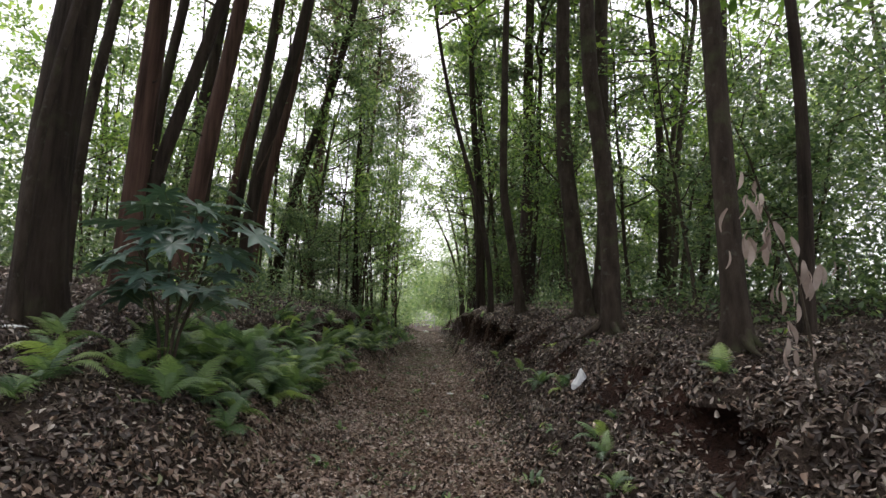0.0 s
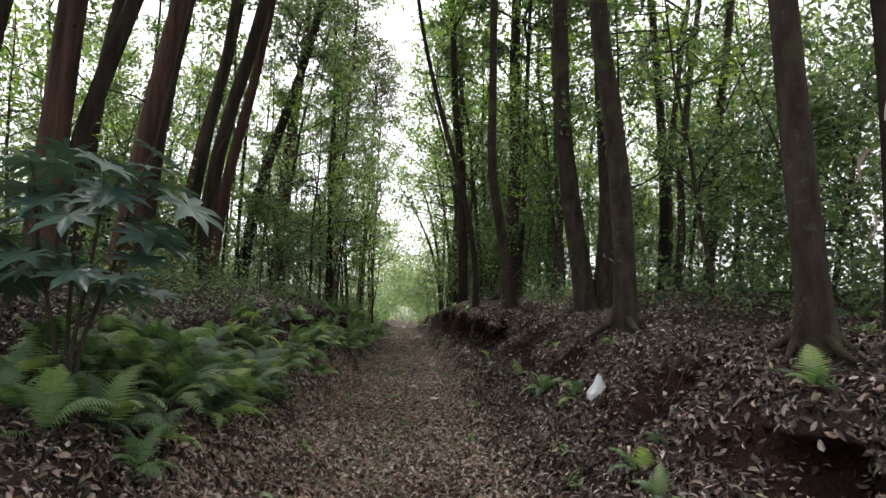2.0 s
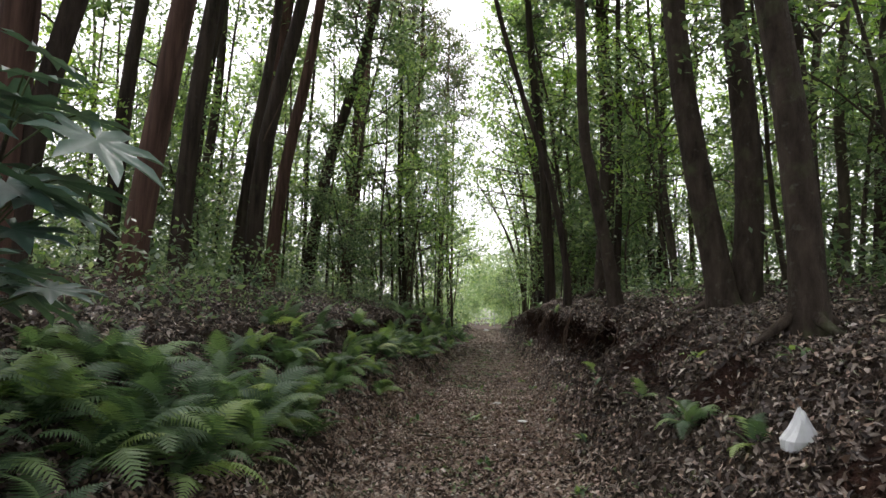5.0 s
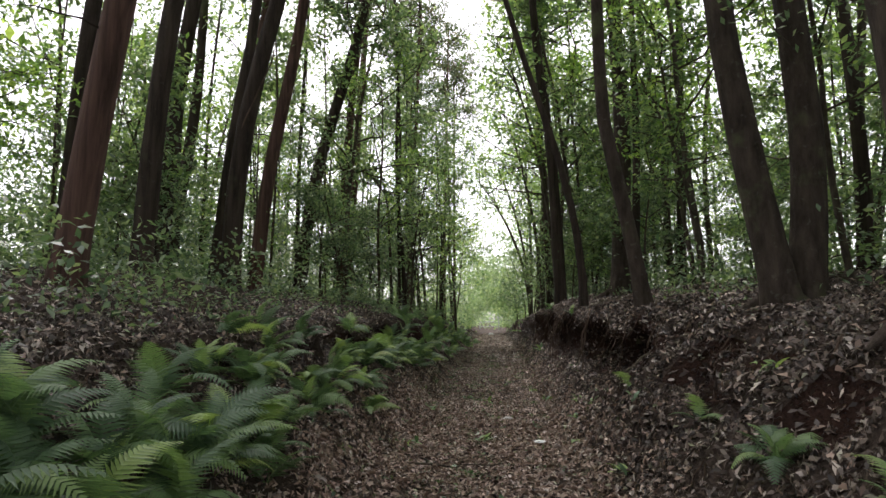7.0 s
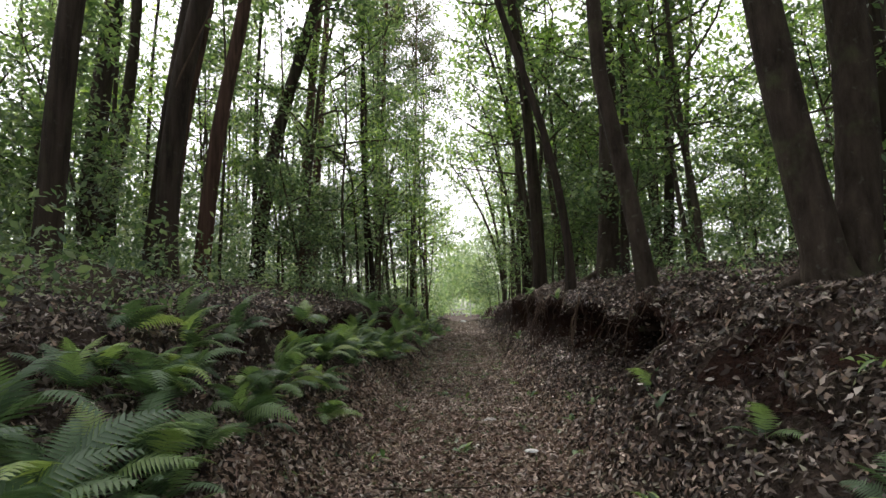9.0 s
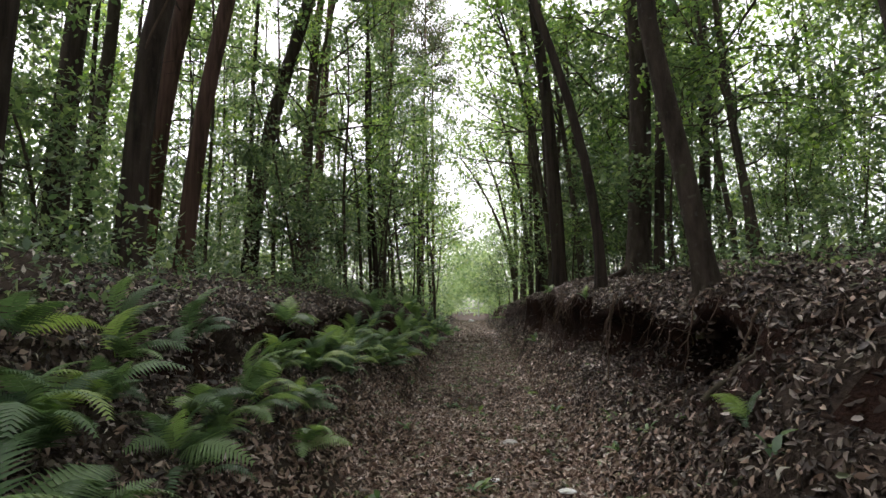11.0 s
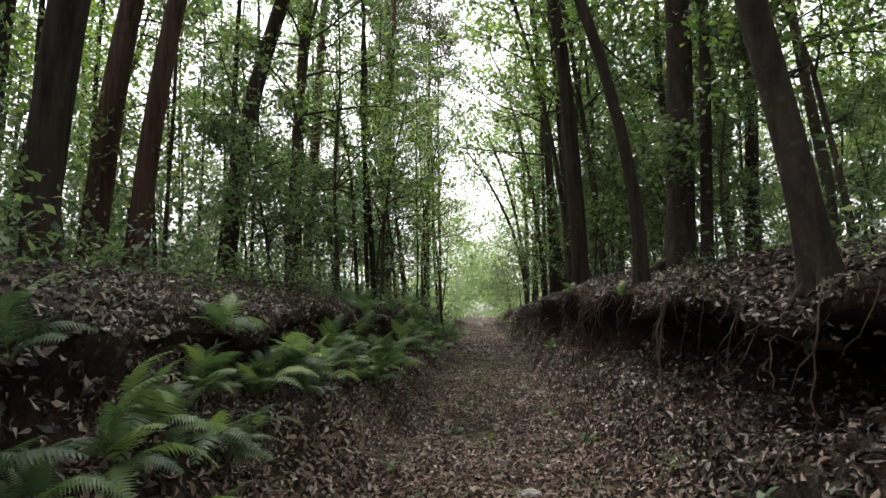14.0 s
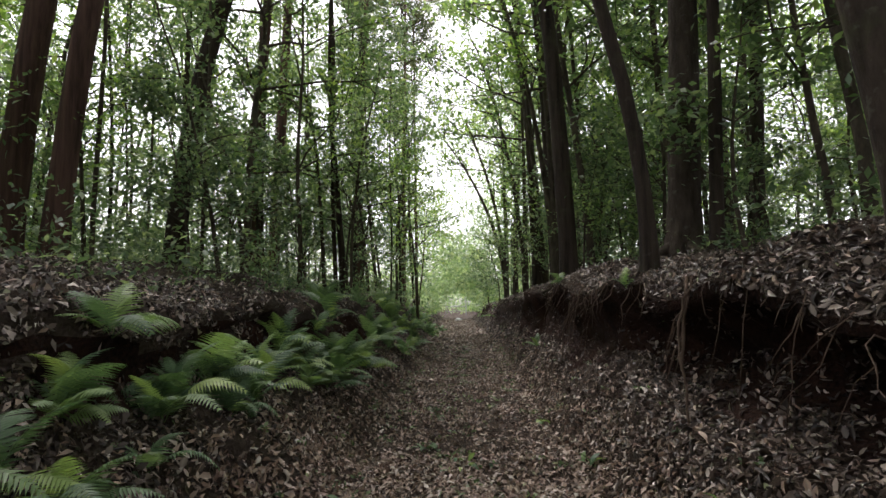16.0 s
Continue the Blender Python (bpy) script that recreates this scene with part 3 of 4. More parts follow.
for k, (base, mid, top, dia, height, bark, label, roots, second) in enumerate(RIGHT_TREES):
    # nearest trees carry an added low crown, out of view, that shades the bank
    tree("tree", base, mid, top, dia, height, bark, CROWNS[k % 3], height - 6.0, label, "trees of the broadleaf bank", 0.42 if roots > 4 else 0.28, roots, second, 1.05, 70 + k, 6.8 if base[1] < 9.5 else 0.0)


# ---- saplings and slim trees behind the front row ----
def sapling(seed, height, mat, each, size, low, name, category, label, group, leaning, spread=0.16):
    rng = np.random.default_rng(seed)
    body = thing(name, (0, -60, 0), label, category, group)
    pts, p = [], np.array([0, 0, -0.2])
    d = np.array([rng.normal(0, leaning), rng.normal(0, leaning), 1.0])
    for k in range(10):
        pts.append(p.copy())
        d = d + rng.normal(0, 0.05, 3)
        p = p + d / np.linalg.norm(d) * (height + 0.2) / 9
    r = 0.011 * height ** 0.85
    child("trunk", mesh_of(name + "_trunk", *tube(pts, np.linspace(r, r * 0.25, 10), 7), TWIG, shade=True), body)
    pieces, tips = [], []
    for k in range(11):
        t = rng.uniform(low, 1.0)
        q = np.array([np.interp(t * 9, range(10), [a[j] for a in pts]) for j in range(3)])
        a = k * 2.4
        e = np.array([math.cos(a), math.sin(a), rng.uniform(0.1, 0.7)])
        branchy(rng, q, e / np.linalg.norm(e), height * 0.26 * (1.25 - t * 0.7), r * 0.4, 1, pieces, tips, 4)
    tagged(child("branching", mesh_of(name + "_branching", *joined(pieces), TWIG), body), kind="stuff")
    tagged(child("foliage", mesh_of(name + "_foliage", *clump(rng, tips, each, spread, size, 0.5), mat), body), kind="stuff")
    return body


SAPLINGS = [
    sapling(101, 4.2, LEAF_BROAD, 6, 0.125, 0.15, "sapling", "sapling", "thin broadleaf sapling with sparse green leaves", "saplings of the undergrowth", 0.06),
    sapling(102, 5.5, LEAF_DARK, 6, 0.135, 0.2, "sapling", "sapling", "thin evergreen sapling with dark glossy leaves", "saplings of the undergrowth", 0.08),
    sapling(103, 3.2, LEAF_DARK, 6, 0.115, 0.1, "shrub", "shrub", "leafy evergreen shrub on the woodland floor", "saplings of the undergrowth", 0.1),
    sapling(104, 6.5, LEAF_BRIGHT, 6, 0.125, 0.3, "sapling", "sapling", "tall thin sapling with light green leaves", "saplings of the undergrowth", 0.06),
]
SLIM = [
    sapling(111, 11.0, LEAF_BROAD, 7, 0.17, 0.32, "slim_tree", "tree", "slim tree with a high open green crown", "slim trees of the wood", 0.05, 0.2),
    sapling(112, 12.5, LEAF_BRIGHT, 7, 0.17, 0.3, "slim_tree", "tree", "slim tree with a light green crown", "slim trees of the wood", 0.04, 0.2),
    sapling(113, 10.0, LEAF_DARK, 7, 0.17, 0.25, "slim_tree", "tree", "slim evergreen tree with a dark crown", "slim trees of the wood", 0.05, 0.2),
]
BUSH = [sapling(121, 5.2, LEAF_DARK, 6, 0.15, 0.15, "evergreen_bush", "bush", "tall dense evergreen bush with dark glossy leaves", "evergreen bushes of the bank", 0.08, 0.22),
        sapling(122, 6.2, LEAF_BROAD, 6, 0.15, 0.25, "evergreen_bush", "bush", "tall leafy green bush on the bank", "evergreen bushes of the bank", 0.06, 0.22)]
pick = random.Random(5)


def plant_out(models, count, y0, y1, inner, outer, smallest, largest, right=0.5):
    used = 0
    while used < count:
        y = y0 + (y1 - y0) * pick.random() ** 0.9
        side = 1 if pick.random() < right else -1
        x = side * (inner + (outer - inner) * pick.random() ** 1.1) - 0.012 * y + (-0.9 if side < 0 else 0)
        s = pick.uniform(smallest, largest)
        if -6.2 < x < 0 and y < 16:
            x -= 3.0  # the front row of cedars stands clear
        ob = copy_thing(pick.choice(models), pose(x, y, ground_at(x, y) - 0.02, 0, 0, pick.uniform(0, 360)))
        ob.scale = (s, s, s)
        used += 1


plant_out(SAPLINGS, 72, 10, 34, 3.0, 12.0, 0.7, 1.2)
plant_out(SAPLINGS, 24, 24, 50, 2.0, 6.5, 0.8, 1.2)
plant_out(SLIM, 38, 13, 46, 3.8, 18.0, 0.8, 1.25, 0.8)
plant_out(SLIM, 9, 46, 72, 3.4, 12.0, 0.9, 1.3)
# unseen trees behind and beside the start, added to shade the near ground
plant_out(SLIM, 22, -12, 1.5, 3.4, 9.0, 0.9, 1.25, 0.62)
for x, y, s in ((2.2, 24, 1.1), (1.9, 30, 1.2), (2.8, 27, 1.1), (2.4, 34, 1.2), (1.6, 39, 1.2), (2.0, 46, 1.3), (3.2, 21.5, 1.0), (3.6, 17, 0.9),
                (3.9, 12.5, 0.6), (4.4, 10.5, 0.55), (-3.6, 29, 0.6), (-3.4, 25, 0.55), (-3.3, 33, 0.7), (-3.0, 39, 0.8), (-4.2, 23.5, 0.6)):
    ob = copy_thing(pick.choice(SLIM), pose(x, y, ground_at(x, y) - 0.02, 0, 0, pick.uniform(0, 360)))
    ob.scale = (s, s, s)
for x, y, s in ((-4.6, 21.5, 0.95), (-4.1, 25.5, 1.1), (-3.9, 30.5, 1.1), (-4.4, 37, 1.25), (-6.6, 15.5, 0.8), (3.4, 16.2, 0.8), (3.6, 23, 1.0), (2.8, 26, 1.0), (4.9, 12.6, 0.8), (5.6, 10, 0.85),
                (1.7, 22.6, 0.42), (1.5, 26.5, 0.5), (1.4, 30.5, 0.6), (1.2, 36, 0.75), (1.0, 43, 0.85), (0.7, 52, 1.0)):
    ob = copy_thing(pick.choice(BUSH), pose(x, y, ground_at(x, y) - 0.02, 0, 0, pick.uniform(0, 360)))
    ob.scale = (s, s, s)
def pole(seed, height, thick, name):
    """A thin straight young trunk with a sparse top and a few short dead twigs."""
    rng = np.random.default_rng(seed)
    body = thing(name, (0, -60, 0), "thin straight young trunk with a sparse leafy top", "tree", "thin poles of the wood")
    sway = rng.normal(0, 0.03, 2)
    pts = [(sway[0] * z + 0.05 * math.sin(z * 0.9 + seed), sway[1] * z + 0.05 * math.cos(z * 0.7), z) for z in np.linspace(-0.2, height, 12)]
    child("trunk", mesh_of(name + "_trunk", *tube(pts, np.linspace(thick, thick * 0.4, 12), 7), BARK_DARK if seed % 2 else TWIG, shade=True), body)
    pieces, tips = [], []
    for k in range(9):
        z = height * rng.uniform(0.35, 1.0)
        q = [np.interp(z, [p[2] for p in pts], [p[j] for p in pts]) for j in range(3)]
        e = np.array([math.cos(k * 2.4), math.sin(k * 2.4), rng.uniform(0.1, 0.6)])
        branchy(rng, q, e / np.linalg.norm(e), rng.uniform(0.5, 1.3), thick * 0.3, 1, pieces, tips if z > height * 0.55 else [], 3)
    tagged(child("branching", mesh_of(name + "_branching", *joined(pieces), TWIG), body), kind="stuff")
    tagged(child("foliage", mesh_of(name + "_foliage", *clump(rng, tips or [(0, 0, height)], 5, 0.2, 0.15, 0.5), LEAF_BROAD), body), kind="stuff")
    return body


POLES = [pole(131, 11.0, 0.055, "pole_tree"), pole(132, 9.0, 0.04, "pole_tree"), pole(133, 13.0, 0.075, "pole_tree"), pole(134, 8.0, 0.032, "pole_tree")]
plant_out(POLES, 60, 15, 44, 4.0, 15.0, 0.85, 1.2, 0.3)
plant_out(POLES, 22, 22, 55, 1.8, 5.0, 0.85, 1.2, 0.35)


def leaning_tree(x, y, bends, thick, seed):
    """A tree of two or three bare stems that arch out over the path."""
    rng = np.random.default_rng(seed)
    z = ground_at(x, y)
    body = thing("leaning_tree", (x, y, z), "pale slender tree with bare stems arching over the path", "tree", "leaning trees of the far path")
    pieces, tips = [], []
    for dx, dz, lean in bends:
        pts = [(0.05 * dx, 0, -0.2)] + [(dx * t + lean * t ** 2.2, 0.3 * math.sin(3 * t), dz * t) for t in np.linspace(0.1, 1, 11)]
        child("stem", mesh_of("stem", *tube(pts, np.linspace(thick, thick * 0.35, 12), 8, 0.04, rng), TWIG, shade=True), body)
        for k in (6, 8, 9, 10, 11):
            e = np.array([rng.normal(-0.3, 0.7), rng.normal(0, 0.6), rng.uniform(0.3, 1.0)])
            branchy(rng, pts[k], e / np.linalg.norm(e), rng.uniform(1.2, 2.4), thick * 0.3, 1, pieces, tips, 4)
    tagged(child("branching", mesh_of("branching", *joined(pieces), TWIG), body), kind="stuff")
    tagged(child("foliage", mesh_of("foliage", *clump(rng, tips, 6, 0.25, 0.17, 0.5), LEAF_BRIGHT), body), kind="stuff")


leaning_tree(1.2, 40.0, ((-0.3, 8.0, -2.6), (-0.1, 8.8, -1.7), (0.4, 9.5, -0.6)), 0.11, 301)
leaning_tree(1.5, 33.0, ((-0.2, 9.5, -1.4), (0.3, 10.0, -0.3)), 0.10, 302)
leaning_tree(1.5, 25.0, ((-0.2, 8.5, -1.3), (0.1, 9.0, -0.5), (0.5, 9.0, 0.3)), 0.085, 303)
leaning_tree(-4.6, 45.0, ((0.3, 9.0, 1.2), (0.1, 9.0, 0.5)), 0.09, 304)
for ob in SAPLINGS + SLIM + BUSH + POLES:
    for o in (*ob.children_recursive, ob):
        bpy.data.objects.remove(o)


# ---- far woods and low growth: uncountable foliage ----
def far_woods(rng, n, y0, y1, inner, reach, low, high, size, each=22, spread=0.8):
    """Masses of leaves on both sides of the path, thinning upwards."""
    y, side = rng.uniform(y0, y1, n), rng.choice([-1, 1], n)
    x = side * (inner + rng.random(n) ** 1.2 * reach) - 1.0
    z = low + rng.random(n) ** 1.3 * (high - low)
    c = np.stack([x, y, z], -1)
    c = np.repeat(c, each, axis=0) + rng.normal(0, spread, (n * each, 3)) * np.array([1, 1, 0.55])
    return leaves(rng, c, size)


def glade(rng, n, each):
    """Light yellow-green leaves behind the cedars, where the wood opens."""
    x, y = -8.0 - rng.random(n) ** 1.2 * 14, rng.uniform(8, 24, n)
    c = np.stack([x, y, 2.5 + rng.random(n) ** 1.2 * 11], -1)
    c = np.repeat(c, each, axis=0) + rng.normal(0, 0.55, (n * each, 3)) * np.array([1, 1, 0.6])
    return leaves(rng, c, 0.2)


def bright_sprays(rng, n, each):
    """Sprays between the broadleaf bank's trunks, their sunlit look put into the leaf colour."""
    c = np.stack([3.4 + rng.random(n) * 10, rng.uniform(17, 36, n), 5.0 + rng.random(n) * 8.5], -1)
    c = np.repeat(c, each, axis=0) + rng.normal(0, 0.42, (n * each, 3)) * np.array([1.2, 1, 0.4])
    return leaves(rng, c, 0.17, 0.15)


def gateway(rng, n=420, each=26):
    """Low bushes that narrow the far end of the path."""
    side = rng.choice([-1, 1], n)
    y = rng.uniform(38, 95, n)
    x = np.where(side < 0, -2.5 - rng.random(n) * 3.0, 1.0 + rng.random(n) * 3.0) + np.array([bend(float(q)) for q in y])
    c = np.stack([x, y, 0.5 + rng.random(n) * 3.6], -1)
    c = np.repeat(c, each, axis=0) + rng.normal(0, 0.36, (n * each, 3)) * np.array([0.8, 1, 0.7])
    c[:, 2] = np.maximum(c[:, 2], 0.9)
    return leaves(rng, c, 0.2)


def arch(rng, n=620, each=30):
    """Foliage that closes over the far end of the path."""
    y = rng.uniform(50, 88, n)
    off = rng.normal(0, 3.0, n)
    x = np.array([bend(float(q)) for q in y]) - 0.4 + off
    z = np.maximum(3.6 - np.abs(off) * 0.9, 0.8) + rng.random(n) ** 1.5 * (3.5 + np.abs(off) * 2.0)
    c = np.stack([x, y, z], -1)
    c = np.repeat(c, each, axis=0) + rng.normal(0, 0.5, (n * each, 3)) * np.array([1, 1, 0.6])
    return leaves(rng, c, 0.32)


def airy(rng, n=290, each=46):
    """Light open sprays of the trees that lean in over the far path."""
    y = rng.uniform(34, 74, n)
    off = rng.normal(2.3, 2.5, n)
    x = np.array([bend(float(q)) for q in y]) + off
    z = 4.0 + rng.random(n) * 14.0
    c = np.stack([x, y, z], -1)
    c = np.repeat(c, each, axis=0) + rng.normal(0, 0.48, (n * each, 3)) * np.array([1.2, 1, 0.5])
    return leaves(rng, c, 0.21)


tagged(new("far_woods", mesh_of("far_woods", *joined([far_woods(np.random.default_rng(61), 620, 36, 95, 3.6, 42, 0.8, 9, 0.34, 40, 0.75), gateway(np.random.default_rng(72))]), LEAF_BROAD)),
       "distant hazy green foliage of the wood", "woods", kind="stuff")
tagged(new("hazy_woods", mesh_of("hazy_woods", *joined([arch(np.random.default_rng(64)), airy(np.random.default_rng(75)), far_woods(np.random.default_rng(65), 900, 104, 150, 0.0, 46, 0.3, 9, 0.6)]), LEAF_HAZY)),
       "foliage with pale haze painted into its green, closing over the far end of the path", "woods", kind="stuff")
tagged(new("sunlit_woods", mesh_of("sunlit_woods", *joined([far_woods(np.random.default_rng(66), 330, 30, 80, 9.0, 40, 2.0, 12, 0.3, 42, 0.75), far_woods(np.random.default_rng(68), 110, 52, 85, 3.0, 9, 5.0, 19, 0.26, 34, 0.6), glade(np.random.default_rng(69), 250, 36), bright_sprays(np.random.default_rng(78), 320, 34)]), LEAF_BRIGHT)),
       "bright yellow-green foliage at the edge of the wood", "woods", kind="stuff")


def low_growth(rng):
    n = 3000
    y, side = rng.uniform(8.5, 46, n), rng.choice([-1, 1], n)
    x = side * (2.3 + rng.random(n) ** 1.3 * 9) + np.where(side < 0, -1.3, np.where(y < 13, 1.0, 0.2))
    z = np.array([ground_at(a, b) for a, b in zip(x, y)])
    c = np.stack([x, y, z + rng.random(n) ** 1.6 * 0.8], -1)
    c = np.repeat(c, 14, axis=0) + rng.normal(0, 0.22, (n * 14, 3)) * np.array([1, 1, 0.6])
    zmin = np.repeat(z, 14) + 0.03
    c[:, 2] = np.maximum(c[:, 2], zmin)
    return leaves(rng, c, 0.105)


def crest_growth(rng, n):
    """Small plants fringing the tops of both banks."""
    side = rng.choice([-1, -1, 1], n)
    y = np.where(side < 0, rng.uniform(9.5, 30, n), rng.uniform(12, 28, n))
    x = np.where(side < 0, -3.1 - rng.random(n) ** 1.4 * 2.2, 2.1 + rng.random(n) * 1.6)
    z = np.array([ground_at(p, q) for p, q in zip(x, y)])
    each = 16
    c = np.repeat(np.stack([x, y, z + 0.03], -1), each, axis=0)
    up = rng.random(n * each) ** 1.3 * np.repeat(rng.uniform(0.1, 0.5, n), each)
    c += rng.normal(0, 0.10, c.shape) * np.array([1, 1, 0])
    c[:, 2] += up
    return leaves(rng, c, 0.06)


tagged(new("undergrowth", mesh_of("undergrowth", *joined([low_growth(np.random.default_rng(62)), crest_growth(np.random.default_rng(74), 420)]), LEAF_DARK)), "low dark green undergrowth on the woodland floor", "undergrowth", kind="stuff")


def thicket(rng, n, each):
    """Dense bushes deeper in the wood on both sides."""
    y, side = rng.uniform(3, 52, n), rng.choice([-1, -1, 1], n)
    x = side * (6.5 + rng.random(n) ** 1.2 * 17) - 0.8
    z = 1.7 + rng.random(n) ** 1.5 * np.where(side < 0, 3.2, 5.0)
    c = np.stack([x, y, z], -1)
    c = np.repeat(c, each, axis=0) + rng.normal(0, 0.42, (n * each, 3)) * np.array([1, 1, 0.7])
    c[:, 2] = np.maximum(c[:, 2], 1.75)
    return leaves(rng, c, 0.19)


def hedge(rng, n, each):
    """Bushes beside the start of the walk."""
    side = rng.choice([-1, -1, 1], n)
    y = np.where(side > 0, rng.uniform(4, 14, n), rng.uniform(3, 25, n))
    x = side * (6.0 + rng.random(n) * 9) - 0.6
    c = np.stack([x, y, 1.7 + rng.random(n) ** 1.3 * np.where(side < 0, 3.4, 5.5)], -1)
    c = np.repeat(c, each, axis=0) + rng.normal(0, 0.36, (n * each, 3)) * np.array([1, 1, 0.7])
    c[:, 2] = np.maximum(c[:, 2], 1.75)
    return leaves(rng, c, 0.125)


def side_growth(rng, n, each):
    """Bushes filling the wood behind the cedars."""
    right = rng.random(n) < 0.28
    x = np.where(right, 6.5 + rng.random(n) * 9, -7.8 - rng.random(n) * 14)
    c = np.stack([x, np.where(right, rng.uniform(6, 22, n), rng.uniform(14, 40, n)), 1.6 + rng.random(n) ** 1.25 * np.where(right, 4.0, 6.5)], -1)
    c = np.repeat(c, each, axis=0) + rng.normal(0, 0.42, (n * each, 3)) * np.array([1, 1, 0.7])
    c[:, 2] = np.maximum(c[:, 2], 1.7)
    return leaves(rng, c, 0.18)


def left_low(rng, n, each):
    """Low dark bushes behind the cedar trunks."""
    c = np.stack([-6.6 - rng.random(n) ** 1.1 * 9, rng.uniform(13, 36, n), 1.9 + rng.random(n) ** 1.4 * 3.2], -1)
    c = np.repeat(c, each, axis=0) + rng.normal(0, 0.34, (n * each, 3)) * np.array([1, 1, 0.6])
    c[:, 2] = np.maximum(c[:, 2], 1.9)
    return leaves(rng, c, 0.14)


def right_wood(rng, n, each):
    """Dense evergreen bushes back from the broadleaf bank."""
    y = rng.uniform(6.5, 17, n)
    x = 4.6 + 0.12 * (y - 6.5) + rng.random(n) ** 1.1 * 8
    c = np.stack([x, y, 1.6 + rng.random(n) ** 1.2 * 4.6], -1)
    c = np.repeat(c, each, axis=0) + rng.normal(0, 0.34, (n * each, 3)) * np.array([1, 1, 0.6])
    c[:, 2] = np.maximum(c[:, 2], 1.75)
    return leaves(rng, c, 0.115)


tagged(new("thicket", mesh_of("thicket", *joined([left_low(np.random.default_rng(77), 620, 34), right_wood(np.random.default_rng(76), 620, 44), thicket(np.random.default_rng(67), 900, 32), hedge(np.random.default_rng(70), 800, 36), side_growth(np.random.default_rng(73), 620, 40)]), LEAF_DARK)), "dense dark green bushes deeper in the wood", "bushes", kind="stuff")


# ---- ferns ----
def frond_mesh(rng, length, arch, name, n=20, teeth=2):
    """An arching frond: midrib and tapering toothed leaflets on both sides."""
    ts = np.linspace(0, 1, 24)
    rib = np.stack([length * (ts - 0.12 * arch * ts ** 2), np.zeros(24), length * arch * (0.95 * ts - 1.0 * ts ** 2)], -1)
    pieces = [tube(rib[::3], np.linspace(0.004, 0.001, 8), 3)]
    vs, fs = [], []
    for k in range(n):
        t = 0.16 + 0.83 * k / n
        c = np.array([np.interp(t, ts, rib[:, j]) for j in range(3)])
        slope = math.atan2(float(np.interp(t + 0.02, ts, rib[:, 2]) - c[2]), float(np.interp(t + 0.02, ts, rib[:, 0]) - c[0]))
        along = np.array([math.cos(slope), 0, math.sin(slope)])
        span = length * 0.29 * (min(1, (t - 0.05) / 0.28)) ** 0.6 * (1 - t) ** 0.75 * 1.25 + 0.006
        width = length * 0.43 / n
        for side in (-1, 1):
            d = np.array([0.38, side, 0.0]) / math.hypot(0.38, 1)
            d = along * d[0] + np.array([0, d[1], -0.10 + rng.normal(0, 0.06)])
            for q in range(teeth):
                a, b = q / teeth, (q + 1) / teeth
                w0, w1 = width * (1 - 0.75 * a) ** 0.8, width * (1 - 0.75 * b) ** 0.8 * (0 if q == teeth - 1 else 1)
                sag = -0.16 * span
                p0 = c + d * span * a + np.array([0, 0, sag * a * a])
                p1 = c + d * span * b + np.array([0, 0, sag * b * b])
                o = len(vs)
                fold = np.array([0, 0, 0.25 * w0])
                vs += [p0, p0 + along * w0 * 0.8 + fold, p1 + along * w1 + d * span * 0.05 + fold * 0.6, p1, p1 - along * w1 + d * span * 0.05 + fold * 0.6, p0 - along * w0 * 0.8 + fold]
                fs += [(o, o + 1, o + 2, o + 3), (o, o + 3, o + 4, o + 5)]
    pieces.append((np.array(vs), np.array(fs)))
    return mesh_of(name, *joined(pieces), FERN)


FRONDS = [frond_mesh(np.random.default_rng(80 + k), 0.58 + 0.05 * k, 0.6 + 0.16 * k, "frond") for k in range(4)]
FAR_FRONDS = [frond_mesh(np.random.default_rng(90 + k), 0.62, 0.65 + 0.15 * k, "frond", 13, 2) for k in range(3)]
FERN_LABEL = "arching green fern with toothed feathery fronds on the bank"


def fern(x, y, size, count, seed, label=FERN_LABEL, face=None, group="ferns of the bank"):
    r = random.Random(seed)
    body = thing("fern", (x, y, ground_at(x, y) - 0.02), label, "fern", group)
    for k in range(count):
        a = k * 360 / count + r.uniform(-22, 22) if face is None else face + (k - (count - 1) / 2) * 120 / count + r.uniform(-10, 10)
        s = size * r.uniform(0.75, 1.15)
        child("frond", r.choice(FRONDS if y < 15.5 else FAR_FRONDS), body, pose(0, 0, 0, r.uniform(-28, 28), r.uniform(-66, -28) if k % 2 else r.uniform(-34, 4), a) @ Matrix.Diagonal((s, s, s, 1)))
    return body


